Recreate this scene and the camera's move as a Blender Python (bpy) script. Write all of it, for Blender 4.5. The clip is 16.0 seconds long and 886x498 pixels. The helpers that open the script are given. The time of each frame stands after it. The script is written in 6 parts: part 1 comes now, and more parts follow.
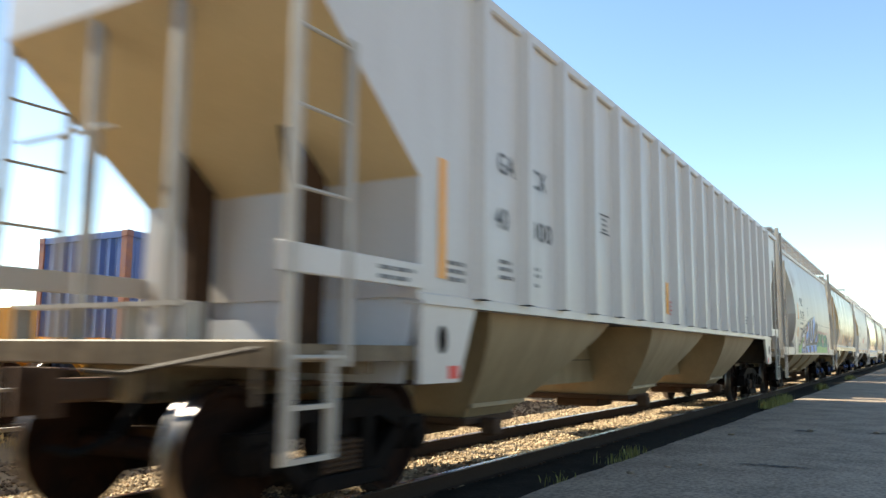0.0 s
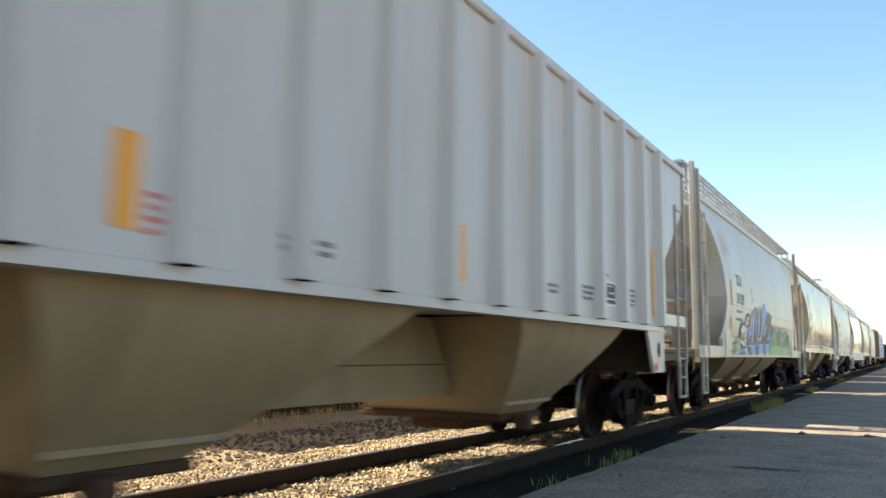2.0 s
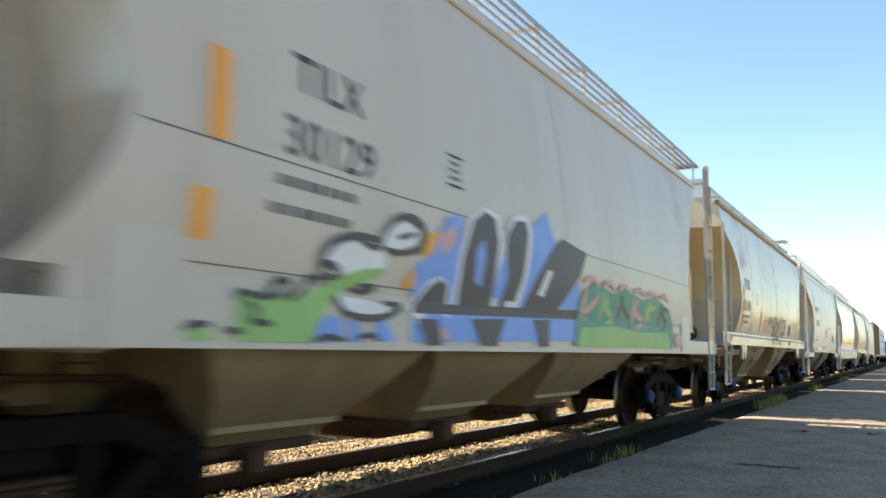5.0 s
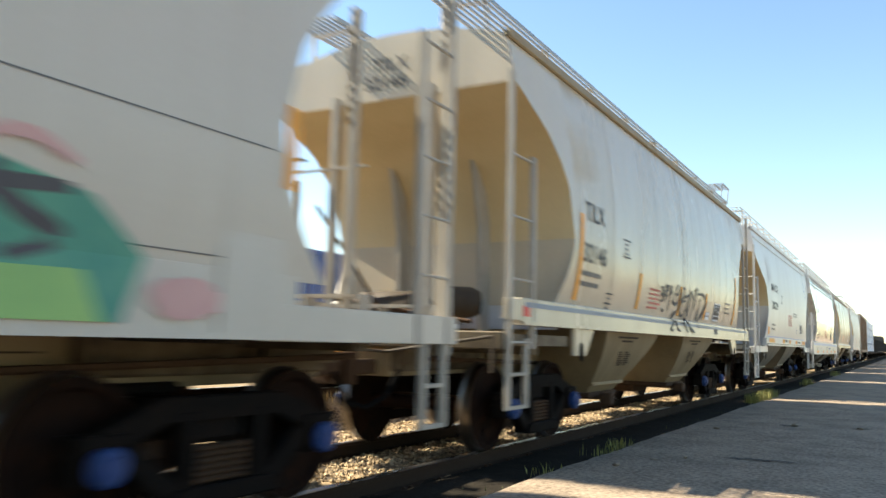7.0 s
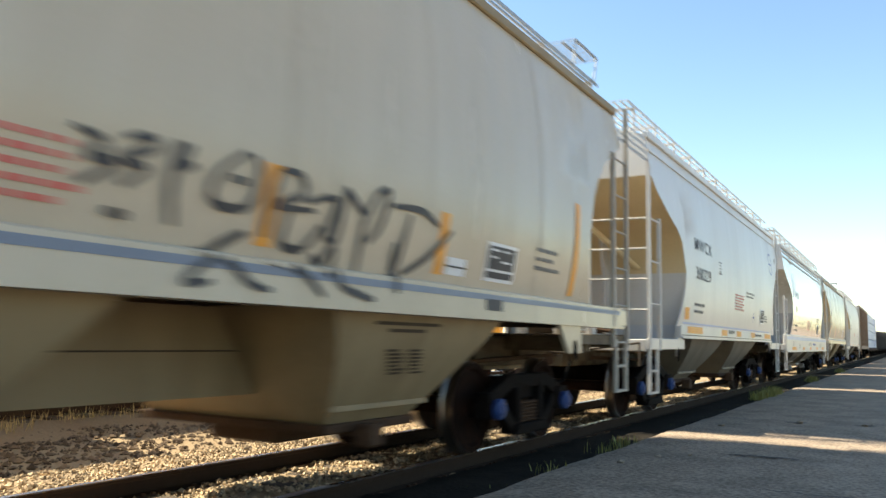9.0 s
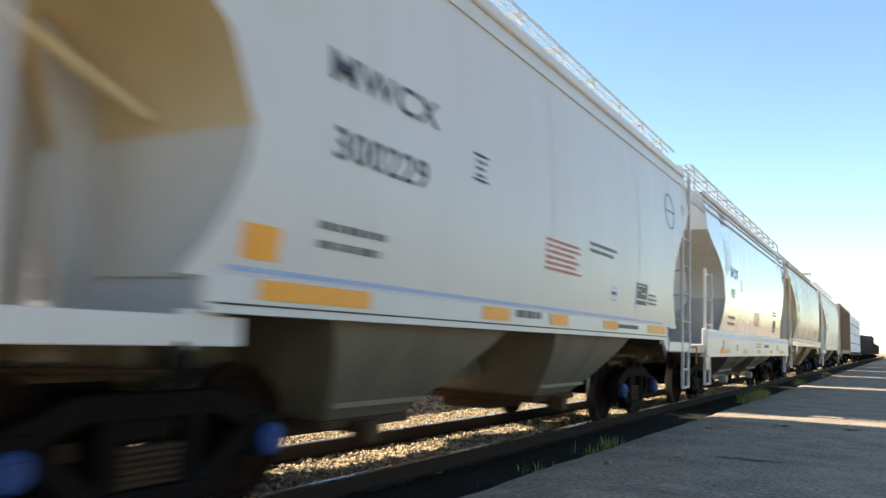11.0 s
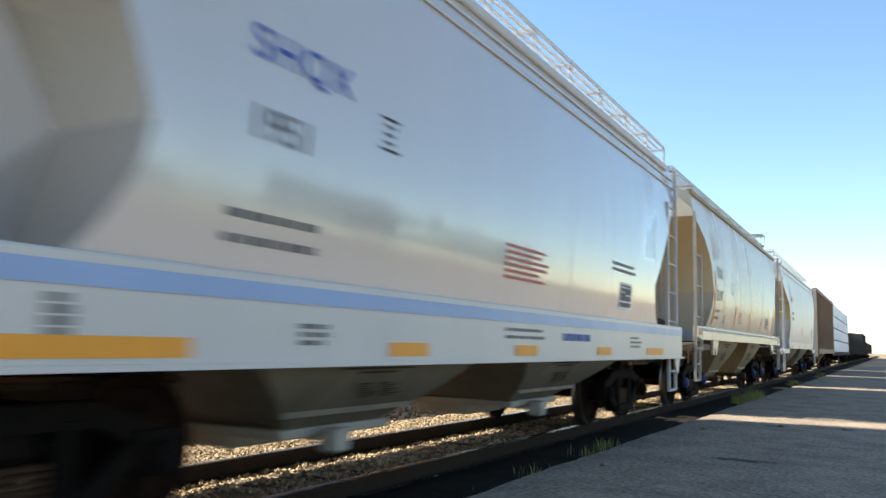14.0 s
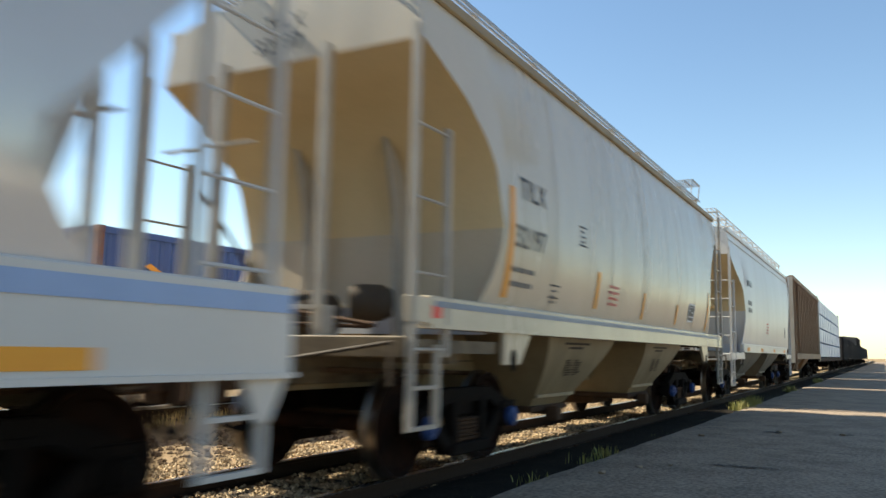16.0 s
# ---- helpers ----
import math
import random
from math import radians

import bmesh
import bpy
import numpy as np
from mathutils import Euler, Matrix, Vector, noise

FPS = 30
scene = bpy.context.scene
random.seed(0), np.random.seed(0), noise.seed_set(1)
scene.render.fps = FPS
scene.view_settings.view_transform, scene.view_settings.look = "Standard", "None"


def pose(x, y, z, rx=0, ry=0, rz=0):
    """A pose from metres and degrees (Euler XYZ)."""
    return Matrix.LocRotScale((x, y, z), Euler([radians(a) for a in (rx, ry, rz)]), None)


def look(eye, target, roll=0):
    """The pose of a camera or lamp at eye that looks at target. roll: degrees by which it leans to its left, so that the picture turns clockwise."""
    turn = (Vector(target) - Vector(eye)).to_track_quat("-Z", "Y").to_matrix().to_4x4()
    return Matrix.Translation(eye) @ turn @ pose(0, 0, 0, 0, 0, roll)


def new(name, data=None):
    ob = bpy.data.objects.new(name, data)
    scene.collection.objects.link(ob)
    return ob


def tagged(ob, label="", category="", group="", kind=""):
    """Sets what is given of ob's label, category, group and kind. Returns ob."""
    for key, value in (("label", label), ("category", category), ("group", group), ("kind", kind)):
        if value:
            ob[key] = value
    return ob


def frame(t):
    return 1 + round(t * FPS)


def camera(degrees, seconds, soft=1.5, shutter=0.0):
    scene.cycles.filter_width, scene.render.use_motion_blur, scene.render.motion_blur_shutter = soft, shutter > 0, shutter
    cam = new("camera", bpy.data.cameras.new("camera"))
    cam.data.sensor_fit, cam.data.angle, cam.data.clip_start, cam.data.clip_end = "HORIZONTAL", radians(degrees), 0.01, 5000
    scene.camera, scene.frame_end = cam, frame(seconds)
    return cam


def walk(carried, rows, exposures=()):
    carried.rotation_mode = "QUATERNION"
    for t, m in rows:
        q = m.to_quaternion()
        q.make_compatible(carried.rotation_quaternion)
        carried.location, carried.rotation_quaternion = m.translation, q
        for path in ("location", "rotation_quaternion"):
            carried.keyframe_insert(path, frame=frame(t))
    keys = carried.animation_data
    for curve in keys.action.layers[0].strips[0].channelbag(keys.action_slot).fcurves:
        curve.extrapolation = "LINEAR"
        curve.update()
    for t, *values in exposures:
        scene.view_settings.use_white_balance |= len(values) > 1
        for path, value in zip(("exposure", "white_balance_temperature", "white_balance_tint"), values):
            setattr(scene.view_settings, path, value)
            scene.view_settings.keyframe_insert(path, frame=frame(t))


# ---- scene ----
# world: z = 0 at the rail heads, y along the track, camera at x = y = 0
EYE = 1.147
TRACK = -4.667     # centre of the near track
FAR_TRACK = -12.45  # centre of the second track
FOV = 58.5
SPEED, GAIN = 4.653, 0.0157
cam = camera(FOV, 16.0, shutter=0.9)
walk(cam, [
    (0.0, pose(0, 0, EYE, 97.31, -0.54, 30.70)),
    (0.5, pose(0, 0, EYE, 97.30, -0.69, 30.78)),
    (1.0, pose(0, 0, EYE, 97.31, -0.61, 30.67)),
    (1.5, pose(0, 0, EYE, 97.42, -0.73, 30.44)),
    (2.0, pose(0, 0, EYE, 97.49, -0.62, 30.18)),
    (2.5, pose(0, 0, EYE, 97.56, -0.72, 30.26)),
    (3.0, pose(0, 0, EYE, 97.40, -0.68, 30.15)),
    (3.5, pose(0, 0, EYE, 97.52, -0.51, 30.33)),
    (4.0, pose(0, 0, EYE, 97.36, -0.93, 30.45)),
    (4.5, pose(0, 0, EYE, 97.32, -0.87, 30.49)),
    (5.0, pose(0, 0, EYE, 97.17, -0.92, 30.41)),
    (7.5, pose(0, 0, EYE, 96.52, -1.47, 29.94)),
    (8.0, pose(0, 0, EYE, 96.51, -1.35, 30.53)),
    (8.5, pose(0, 0, EYE, 96.41, -1.21, 30.24)),
    (9.0, pose(0, 0, EYE, 96.48, -1.21, 30.18)),
    (9.5, pose(0, 0, EYE, 96.42, -1.45, 29.84)),
    (12.0, pose(0, 0, EYE, 96.45, -2.09, 29.45)),
    (12.5, pose(0, 0, EYE, 96.44, -1.99, 29.36)),
    (13.0, pose(0, 0, EYE, 96.55, -2.05, 29.38)),
    (13.5, pose(0, 0, EYE, 96.41, -1.73, 29.18)),
    (14.0, pose(0, 0, EYE, 96.65, -1.58, 29.08)),
    (14.5, pose(0, 0, EYE, 96.88, -1.37, 28.99)),
    (15.0, pose(0, 0, EYE, 96.93, -1.32, 28.96)),
    (15.5, pose(0, 0, EYE, 96.91, -1.29, 28.91)),
    (16.0, pose(0, 0, EYE, 97.29, -1.06, 28.85)),
], exposures=[(0.0, 1.60, 6700, 5), (2.5, 1.60, 6780, 5), (5.0, 1.60, 6950, 5), (9.5, 1.58, 6980, 5), (12.0, 1.50, 6450, 5), (14.5, 1.42, 6380, 5), (15.5, 1.29, 6450, 5), (16.0, 1.12, 6800, 5)])

# ---- light ----
SUN = Vector((-0.993, -0.12, 0.0)).normalized()
SUN_EL = radians(42)
world = bpy.data.worlds.new("sky")
scene.world = world
world.use_nodes = True
wn = world.node_tree.nodes
sky = wn.new("ShaderNodeTexSky")
sky.sky_type, sky.sun_disc = "NISHITA", False
sky.sun_elevation, sky.sun_rotation = SUN_EL, math.atan2(SUN.x, SUN.y)
sky.altitude, sky.air_density, sky.dust_density, sky.ozone_density = 200, 1.0, 0.15, 0.7
deep = wn.new("ShaderNodeHueSaturation")
deep.inputs["Saturation"].default_value = 1.08
world.node_tree.links.new(sky.outputs[0], deep.inputs["Color"])
world.node_tree.links.new(deep.outputs[0], wn["Background"].inputs[0])
wn["Background"].inputs[1].default_value = 0.095
lamp = bpy.data.lights.new("sun", "SUN")
lamp.energy, lamp.angle, lamp.color = 5.0, radians(0.53), (1.0, 0.93, 0.82)
sun = new("sun", lamp)
to_sun = Vector((SUN.x * math.cos(SUN_EL), SUN.y * math.cos(SUN_EL), math.sin(SUN_EL)))
sun.matrix_world = look(to_sun * 50, (0, 0, 0))


# ---- materials ----
def mat(name, color, rough=0.5, metal=0.0, tint=None, amount=0.3, scale=1.5, stretch=(1, 1, 1), grain=0.0, bump=0.0,
        bump_scale=60.0, fine=25.0, per_piece=0.0, coat=0.0, wobble=0.0, spec=0.5):
    """A node material: base colour, a second tint laid over it in blotches, fine grain, relief."""
    m = bpy.data.materials.new(name)
    m.use_nodes = True
    n, lk = m.node_tree.nodes, m.node_tree.links
    b = n["Principled BSDF"]
    b.inputs["Roughness"].default_value, b.inputs["Metallic"].default_value = rough, metal
    b.inputs["Specular IOR Level"].default_value = spec
    b.inputs["Coat Weight"].default_value = coat
    b.inputs["Coat Roughness"].default_value = 0.12
    co = n.new("ShaderNodeTexCoord")
    mp = n.new("ShaderNodeMapping")
    mp.inputs["Scale"].default_value = stretch
    lk.new(co.outputs["Object"], mp.inputs[0])
    big = n.new("ShaderNodeTexNoise")
    big.inputs["Scale"].default_value, big.inputs["Detail"].default_value, big.inputs["Roughness"].default_value = scale, 6, 0.65
    lk.new(mp.outputs[0], big.inputs["Vector"])
    ramp = n.new("ShaderNodeMapRange")
    ramp.inputs["From Min"].default_value, ramp.inputs["From Max"].default_value = 0.38, 0.72
    ramp.inputs["To Max"].default_value = amount
    lk.new(big.outputs[0], ramp.inputs[0])
    mix = n.new("ShaderNodeMix")
    mix.data_type = "RGBA"
    mix.inputs[6].default_value = (*color, 1)
    mix.inputs[7].default_value = (*(tint or [c * 0.6 for c in color]), 1)
    lk.new(ramp.outputs[0], mix.inputs[0])
    out = mix.outputs[2]
    small = n.new("ShaderNodeTexNoise")
    small.inputs["Scale"].default_value, small.inputs["Detail"].default_value = fine, 4
    lk.new(co.outputs["Object"], small.inputs["Vector"])
    if grain or per_piece:
        val = n.new("ShaderNodeMapRange")
        val.inputs["To Min"].default_value, val.inputs["To Max"].default_value = 1 - grain, 1 + grain
        lk.new(small.outputs[0], val.inputs[0])
        hsv = n.new("ShaderNodeHueSaturation")
        lk.new(out, hsv.inputs["Color"])
        lk.new(val.outputs[0], hsv.inputs["Value"])
        out = hsv.outputs[0]
        if per_piece:
            geo = n.new("ShaderNodeNewGeometry")
            isl = n.new("ShaderNodeMapRange")
            isl.inputs["To Min"].default_value, isl.inputs["To Max"].default_value = 1 - per_piece, 1 + per_piece
            lk.new(geo.outputs["Random Per Island"], isl.inputs[0])
            hs2 = n.new("ShaderNodeHueSaturation")
            lk.new(out, hs2.inputs["Color"])
            lk.new(isl.outputs[0], hs2.inputs["Value"])
            out = hs2.outputs[0]
    lk.new(out, b.inputs["Base Color"])
    rr = n.new("ShaderNodeMapRange")
    rr.inputs["To Min"].default_value, rr.inputs["To Max"].default_value = max(rough - 0.08, 0.02), min(rough + 0.14, 1)
    lk.new(big.outputs[0], rr.inputs[0])
    lk.new(rr.outputs[0], b.inputs["Roughness"])
    if bump or wobble:
        bm_ = n.new("ShaderNodeBump")
        bm_.inputs["Strength"].default_value, bm_.inputs["Distance"].default_value = 1.0, bump
        rel = n.new("ShaderNodeTexNoise")
        rel.inputs["Scale"].default_value, rel.inputs["Detail"].default_value = bump_scale, 5
        lk.new(co.outputs["Object"], rel.inputs["Vector"])
        lk.new(rel.outputs[0], bm_.inputs["Height"])
        if wobble:
            b2 = n.new("ShaderNodeBump")
            b2.inputs["Strength"].default_value, b2.inputs["Distance"].default_value = 1.0, wobble
            wv = n.new("ShaderNodeTexNoise")
            wv.inputs["Scale"].default_value, wv.inputs["Detail"].default_value = 1.3, 1
            lk.new(mp.outputs[0], wv.inputs["Vector"])
            lk.new(wv.outputs[0], b2.inputs["Height"])
            lk.new(bm_.outputs[0], b2.inputs["Normal"])
            lk.new(b2.outputs[0], b.inputs["Normal"])
        else:
            lk.new(bm_.outputs[0], b.inputs["Normal"])
    return m


STREAK = (1, 1.6, 0.25)
M = {
    "paint_a": mat("grey_car_paint", (0.56, 0.525, 0.485), 0.32, 0, (0.45, 0.405, 0.355), 0.6, 1.2, STREAK, 0.05, 0.0012, 40, wobble=0.01),
    "paint_b": mat("warm_grey_car_paint", (0.57, 0.52, 0.445), 0.34, 0, (0.45, 0.385, 0.305), 0.4, 1.0, STREAK, 0.05, 0.001, 40, wobble=0.012),
    "paint_c": mat("beige_grey_car_paint", (0.56, 0.485, 0.37), 0.22, 0, (0.43, 0.35, 0.235), 0.4, 1.0, STREAK, 0.05, 0.001, 40, wobble=0.02),
    "paint_d": mat("white_car_paint", (0.62, 0.595, 0.555), 0.30, 0, (0.53, 0.50, 0.45), 0.3, 1.0, STREAK, 0.04, 0.001, 40, wobble=0.012),
    "paint_e": mat("glossy_light_grey_car_paint", (0.56, 0.545, 0.525), 0.07, 0.15, (0.48, 0.46, 0.44), 0.3, 0.8, STREAK, 0.03, 0.0004, 40, coat=0.6, wobble=0.02),
    "frame_grey": mat("dusty_grey_steel", (0.40, 0.365, 0.31), 0.55, 0, (0.26, 0.21, 0.16), 0.5, 2.5, (1, 1, 1), 0.08, 0.001, 50),
    "frame_white": mat("white_painted_steel", (0.54, 0.52, 0.49), 0.45, 0, (0.4, 0.36, 0.3), 0.35, 2.5, (1, 1, 1), 0.06, 0.001, 50),
    # bay steel, its tan darkened to paint the shade beneath the cars
    "tan_steel": mat("shade_toned_tan_steel", (0.31, 0.235, 0.135), 0.5, 0, (0.15, 0.105, 0.055), 0.5, 2.0, STREAK, 0.08, 0.001, 50, spec=0.3),
    "rust": mat("brown_rusty_steel", (0.085, 0.05, 0.03), 0.8, 0.1, (0.05, 0.03, 0.02), 0.6, 5, (1, 1, 1), 0.2, 0.002, 80, spec=0.12),
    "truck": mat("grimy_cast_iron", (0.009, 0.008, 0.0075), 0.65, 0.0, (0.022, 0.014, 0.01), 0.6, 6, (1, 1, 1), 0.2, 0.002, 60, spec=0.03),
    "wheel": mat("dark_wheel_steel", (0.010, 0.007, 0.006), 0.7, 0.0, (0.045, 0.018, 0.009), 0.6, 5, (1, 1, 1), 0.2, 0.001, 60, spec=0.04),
    "tread": mat("polished_tread_steel", (0.22, 0.2, 0.18), 0.3, 1.0, (0.12, 0.09, 0.07), 0.5, 8, (1, 1, 1), 0.1),
    "blue_cap": mat("blue_plastic_cap", (0.012, 0.05, 0.20), 0.5, 0, (0.008, 0.015, 0.04), 0.4, 14),
    "orange": mat("orange_reflective_film", (0.88, 0.36, 0.02), 0.4, 0, (0.7, 0.25, 0.03), 0.3, 9),
    "red": mat("red_paint", (0.75, 0.07, 0.05), 0.5),
    "red_letter": mat("faded_red_lettering", (0.62, 0.16, 0.13), 0.5),
    "ink": mat("black_lettering", (0.045, 0.045, 0.05), 0.5),
    "faint_ink": mat("worn_grey_lettering", (0.15, 0.145, 0.14), 0.5),
    "blue_ink": mat("blue_lettering", (0.03, 0.08, 0.35), 0.5),
    "stripe_blue": mat("pale_blue_stripe", (0.30, 0.42, 0.66), 0.3),
    "stripe_slate": mat("slate_blue_stripe", (0.20, 0.235, 0.30), 0.4),
    "white": mat("white_lettering", (0.8, 0.8, 0.8), 0.5),
    "hole": mat("dark_hollow", (0.01, 0.01, 0.01), 0.9, spec=0.0),
    "grate": mat("galvanised_grating", (0.36, 0.36, 0.36), 0.45, 0.5, (0.4, 0.38, 0.35), 0.4, 8),
    "brown_car": mat("brown_car_paint", (0.25, 0.145, 0.075), 0.55, 0, (0.13, 0.075, 0.045), 0.6, 1.0, STREAK, 0.08, 0.001, 40),
    "wrap": mat("white_lumber_wrap", (0.66, 0.72, 0.80), 0.35, 0, (0.5, 0.58, 0.7), 0.5, 1.5, (1, 1, 1), 0.05, 0.004, 6),
    "black_car": mat("black_gondola_paint", (0.03, 0.03, 0.032), 0.6, 0, (0.07, 0.055, 0.045), 0.5, 1.2, STREAK, 0.1),
    "coal": mat("dark_load", (0.02, 0.02, 0.02), 0.9, 0, None, 0.4, 3, (1, 1, 1), 0.3, 0.03, 9),
    "container": mat("blue_container_paint", (0.028, 0.085, 0.30), 0.45, 0, (0.05, 0.07, 0.16), 0.5, 1.8, STREAK, 0.08, 0.001, 40),
    "container_rust": mat("rusty_container_steel", (0.23, 0.10, 0.055), 0.7, 0, (0.06, 0.07, 0.16), 0.6, 4, (1, 1, 1), 0.15, 0.002, 50),
    "container_brown": mat("brown_container_paint", (0.22, 0.09, 0.05), 0.55, 0, (0.12, 0.06, 0.04), 0.5, 1.8, STREAK, 0.08),
    "yellow": mat("yellow_well_car_paint", (0.78, 0.36, 0.03), 0.45, 0, (0.45, 0.19, 0.03), 0.5, 2.2, STREAK, 0.08, 0.001, 40),
    "rail": mat("rusty_rail_side", (0.04, 0.024, 0.015), 0.8, 0.0, (0.03, 0.02, 0.014), 0.6, 5, (1, 0.3, 1), 0.2, 0.001, 60, spec=0.1),
    "rail_head": mat("polished_rail_head", (0.55, 0.53, 0.5), 0.25, 1.0, (0.35, 0.28, 0.22), 0.4, 6, (1, 0.2, 1)),
    "tie": mat("weathered_sleeper_wood", (0.09, 0.07, 0.05), 0.9, 0, (0.07, 0.055, 0.045), 0.6, 3, (1, 6, 6), 0.2, 0.006, 30, spec=0.1),
    "ballast": mat("pale_gravel", (0.40, 0.29, 0.17), 0.9, 0, (0.12, 0.08, 0.05), 0.8, 2.2, (1, 1, 1), 0.35, 0.03, 26, fine=45, spec=0.1),
    "stone": mat("pale_gravel_stones", (0.50, 0.375, 0.225), 0.85, 0, (0.16, 0.11, 0.07), 0.8, 3, (1, 1, 1), 0.2, per_piece=0.6, spec=0.1),
    "dirt": mat("dusty_earth", (0.25, 0.178, 0.105), 0.95, 0, (0.36, 0.265, 0.155), 0.7, 0.35, (1, 1, 1), 0.3, 0.02, 14, fine=30, spec=0.05),
    "concrete": mat("worn_concrete", (0.325, 0.25, 0.18), 0.9, 0, (0.145, 0.112, 0.083), 0.7, 1.3, (1, 1, 1), 1.0, 0.012, 26, fine=24, spec=0.08),
    # darker copy of the grey steel, painting shade under the pale cars
    "under_grey": mat("shade_toned_grey_underside", (0.20, 0.172, 0.128), 0.5, 0, (0.085, 0.068, 0.05), 0.5, 2.0, STREAK, 0.08, 0.001, 50, spec=0.3),
    # oily fittings; also the painted shade on far-end bulkheads
    "grime": mat("oily_or_shaded_brown_steel", (0.085, 0.065, 0.047), 0.65, 0, (0.03, 0.022, 0.017), 0.6, 3, (1, 1, 1), 0.15, 0.001, 50, spec=0.15),
    # soil coloured near black to paint the train's shade on it
    "dark_soil": mat("shade_darkened_soil", (0.02, 0.017, 0.013), 0.95, 0, (0.045, 0.036, 0.026), 0.5, 2.5, (1, 1, 1), 0.35, 0.02, 24, fine=40, spec=0.05),
    "deck_brown": mat("dusty_brown_deck_steel", (0.17, 0.13, 0.083), 0.6, 0, (0.04, 0.027, 0.018), 0.9, 3.5, (1, 1, 1), 0.15, 0.0015, 60, spec=0.2),
    "pale_grate": mat("pale_galvanised_grating", (0.62, 0.61, 0.58), 0.4, 0.15, (0.45, 0.43, 0.39), 0.4, 8),
    "crack": mat("dirt_filled_crack", (0.05, 0.042, 0.035), 0.95),
    "grass": mat("green_weeds", (0.065, 0.075, 0.02), 0.7, 0, (0.17, 0.15, 0.045), 0.8, 3, per_piece=0.45),
    "clump": mat("yellow_green_weeds", (0.20, 0.20, 0.045), 0.7, 0, (0.33, 0.27, 0.09), 0.8, 3, per_piece=0.45),
    "clod": mat("dark_earth_clods", (0.15, 0.106, 0.068), 0.95, 0, (0.05, 0.035, 0.025), 0.7, 1.5, (1, 1, 1), 0.2, per_piece=0.5, spec=0.05),
    # car paint warmed to ochre: ground bounce on the end slopes, put into colour
    "slope_tan": mat("bounce_warmed_ochre_paint", (0.66, 0.52, 0.30), 0.42, 0, (0.53, 0.40, 0.21), 0.5, 1.2, STREAK, 0.06, 0.001, 40, wobble=0.01),
    # paler slope copy of the car paint, bounce light mixed into its colour
    "slope_grey": mat("bounce_lightened_slope_paint", (0.66, 0.645, 0.58), 0.25, 0, (0.55, 0.52, 0.45), 0.4, 1.2, STREAK, 0.05, 0.001, 40, coat=0.2, wobble=0.03),
    # blue-grey of skylight put into the colour of the upright end sheets
    "bulk_cool": mat("skylit_grey_bulkhead_paint", (0.56, 0.575, 0.60), 0.35, 0, (0.44, 0.43, 0.41), 0.4, 1.2, STREAK, 0.05, 0.001, 40),
    "dry": mat("dry_grass", (0.46, 0.33, 0.14), 0.8, 0, (0.28, 0.19, 0.08), 0.7, 3, per_piece=0.4),
    "leaf": mat("tree_foliage", (0.06, 0.085, 0.03), 0.75, 0, (0.1, 0.11, 0.04), 0.6, 0.6, per_piece=0.4),
    "bark": mat("tree_bark", (0.12, 0.09, 0.065), 0.9, 0, None, 0.4, 3),
    "shed": mat("beige_metal_cladding", (0.55, 0.47, 0.35), 0.6, 0, (0.42, 0.35, 0.26), 0.4, 0.5, STREAK, 0.05),
    "g_green": mat("light_green_spray_paint", (0.30, 0.52, 0.16), 0.45, 0, (0.2, 0.4, 0.14), 0.5, 3),
    "g_teal": mat("dark_green_spray_paint", (0.04, 0.25, 0.19), 0.45, 0, (0.16, 0.4, 0.25), 0.5, 3),
    "g_blue": mat("blue_spray_paint", (0.16, 0.33, 0.75), 0.45, 0, (0.3, 0.45, 0.8), 0.5, 3),
    "g_dark": mat("charcoal_spray_paint", (0.05, 0.05, 0.06), 0.45, 0, (0.1, 0.1, 0.11), 0.4, 4),
    "g_pink": mat("pink_spray_paint", (0.62, 0.36, 0.33), 0.45, 0, (0.5, 0.25, 0.25), 0.4, 4),
}


# ---- building blocks ----
def mesh_of(name, bm, material, smooth=None):
    me = bpy.data.meshes.new(name)
    bmesh.ops.recalc_face_normals(bm, faces=bm.faces)
    bm.to_mesh(me)
    bm.free()
    for one in material if isinstance(material, (list, tuple)) else (material,):
        me.materials.append(M[one])
    if smooth:
        for poly in me.polygons:
            poly.use_smooth = True
        me.set_sharp_from_angle(angle=radians(smooth))
    return me


def part(name, bm, material, parent, label="", smooth=None):
    """Links a bmesh as one mesh object under a thing or under a part."""
    ob = new(name, mesh_of(name, bm, material, smooth))
    ob.parent = parent
    return tagged(ob, label=label)


def again(ob, parent, m):
    """The same piece once more, on the same mesh."""
    o = new(ob.name.split(".")[0], ob.data)
    o.parent = parent
    o.matrix_basis = m
    if "label" in ob:
        o["label"] = ob["label"]
    return o


def thing(name, m, label, category, group=""):
    ob = new(name)
    ob.empty_display_size = 0.3
    ob.matrix_basis = m
    return tagged(ob, label, category, group)


def box(bm, x0, x1, y0, y1, z0, z1, bevel=0.0):
    vs = [bm.verts.new((x, y, z)) for x in (x0, x1) for y in (y0, y1) for z in (z0, z1)]
    fs = [bm.faces.new([vs[i] for i in q]) for q in ((0, 1, 3, 2), (4, 6, 7, 5), (0, 4, 5, 1), (2, 3, 7, 6), (0, 2, 6, 4), (1, 5, 7, 3))]
    if bevel:
        es = list({e for f in fs for e in f.edges})
        bmesh.ops.bevel(bm, geom=es, offset=bevel, segments=1, affect="EDGES")
    return bm


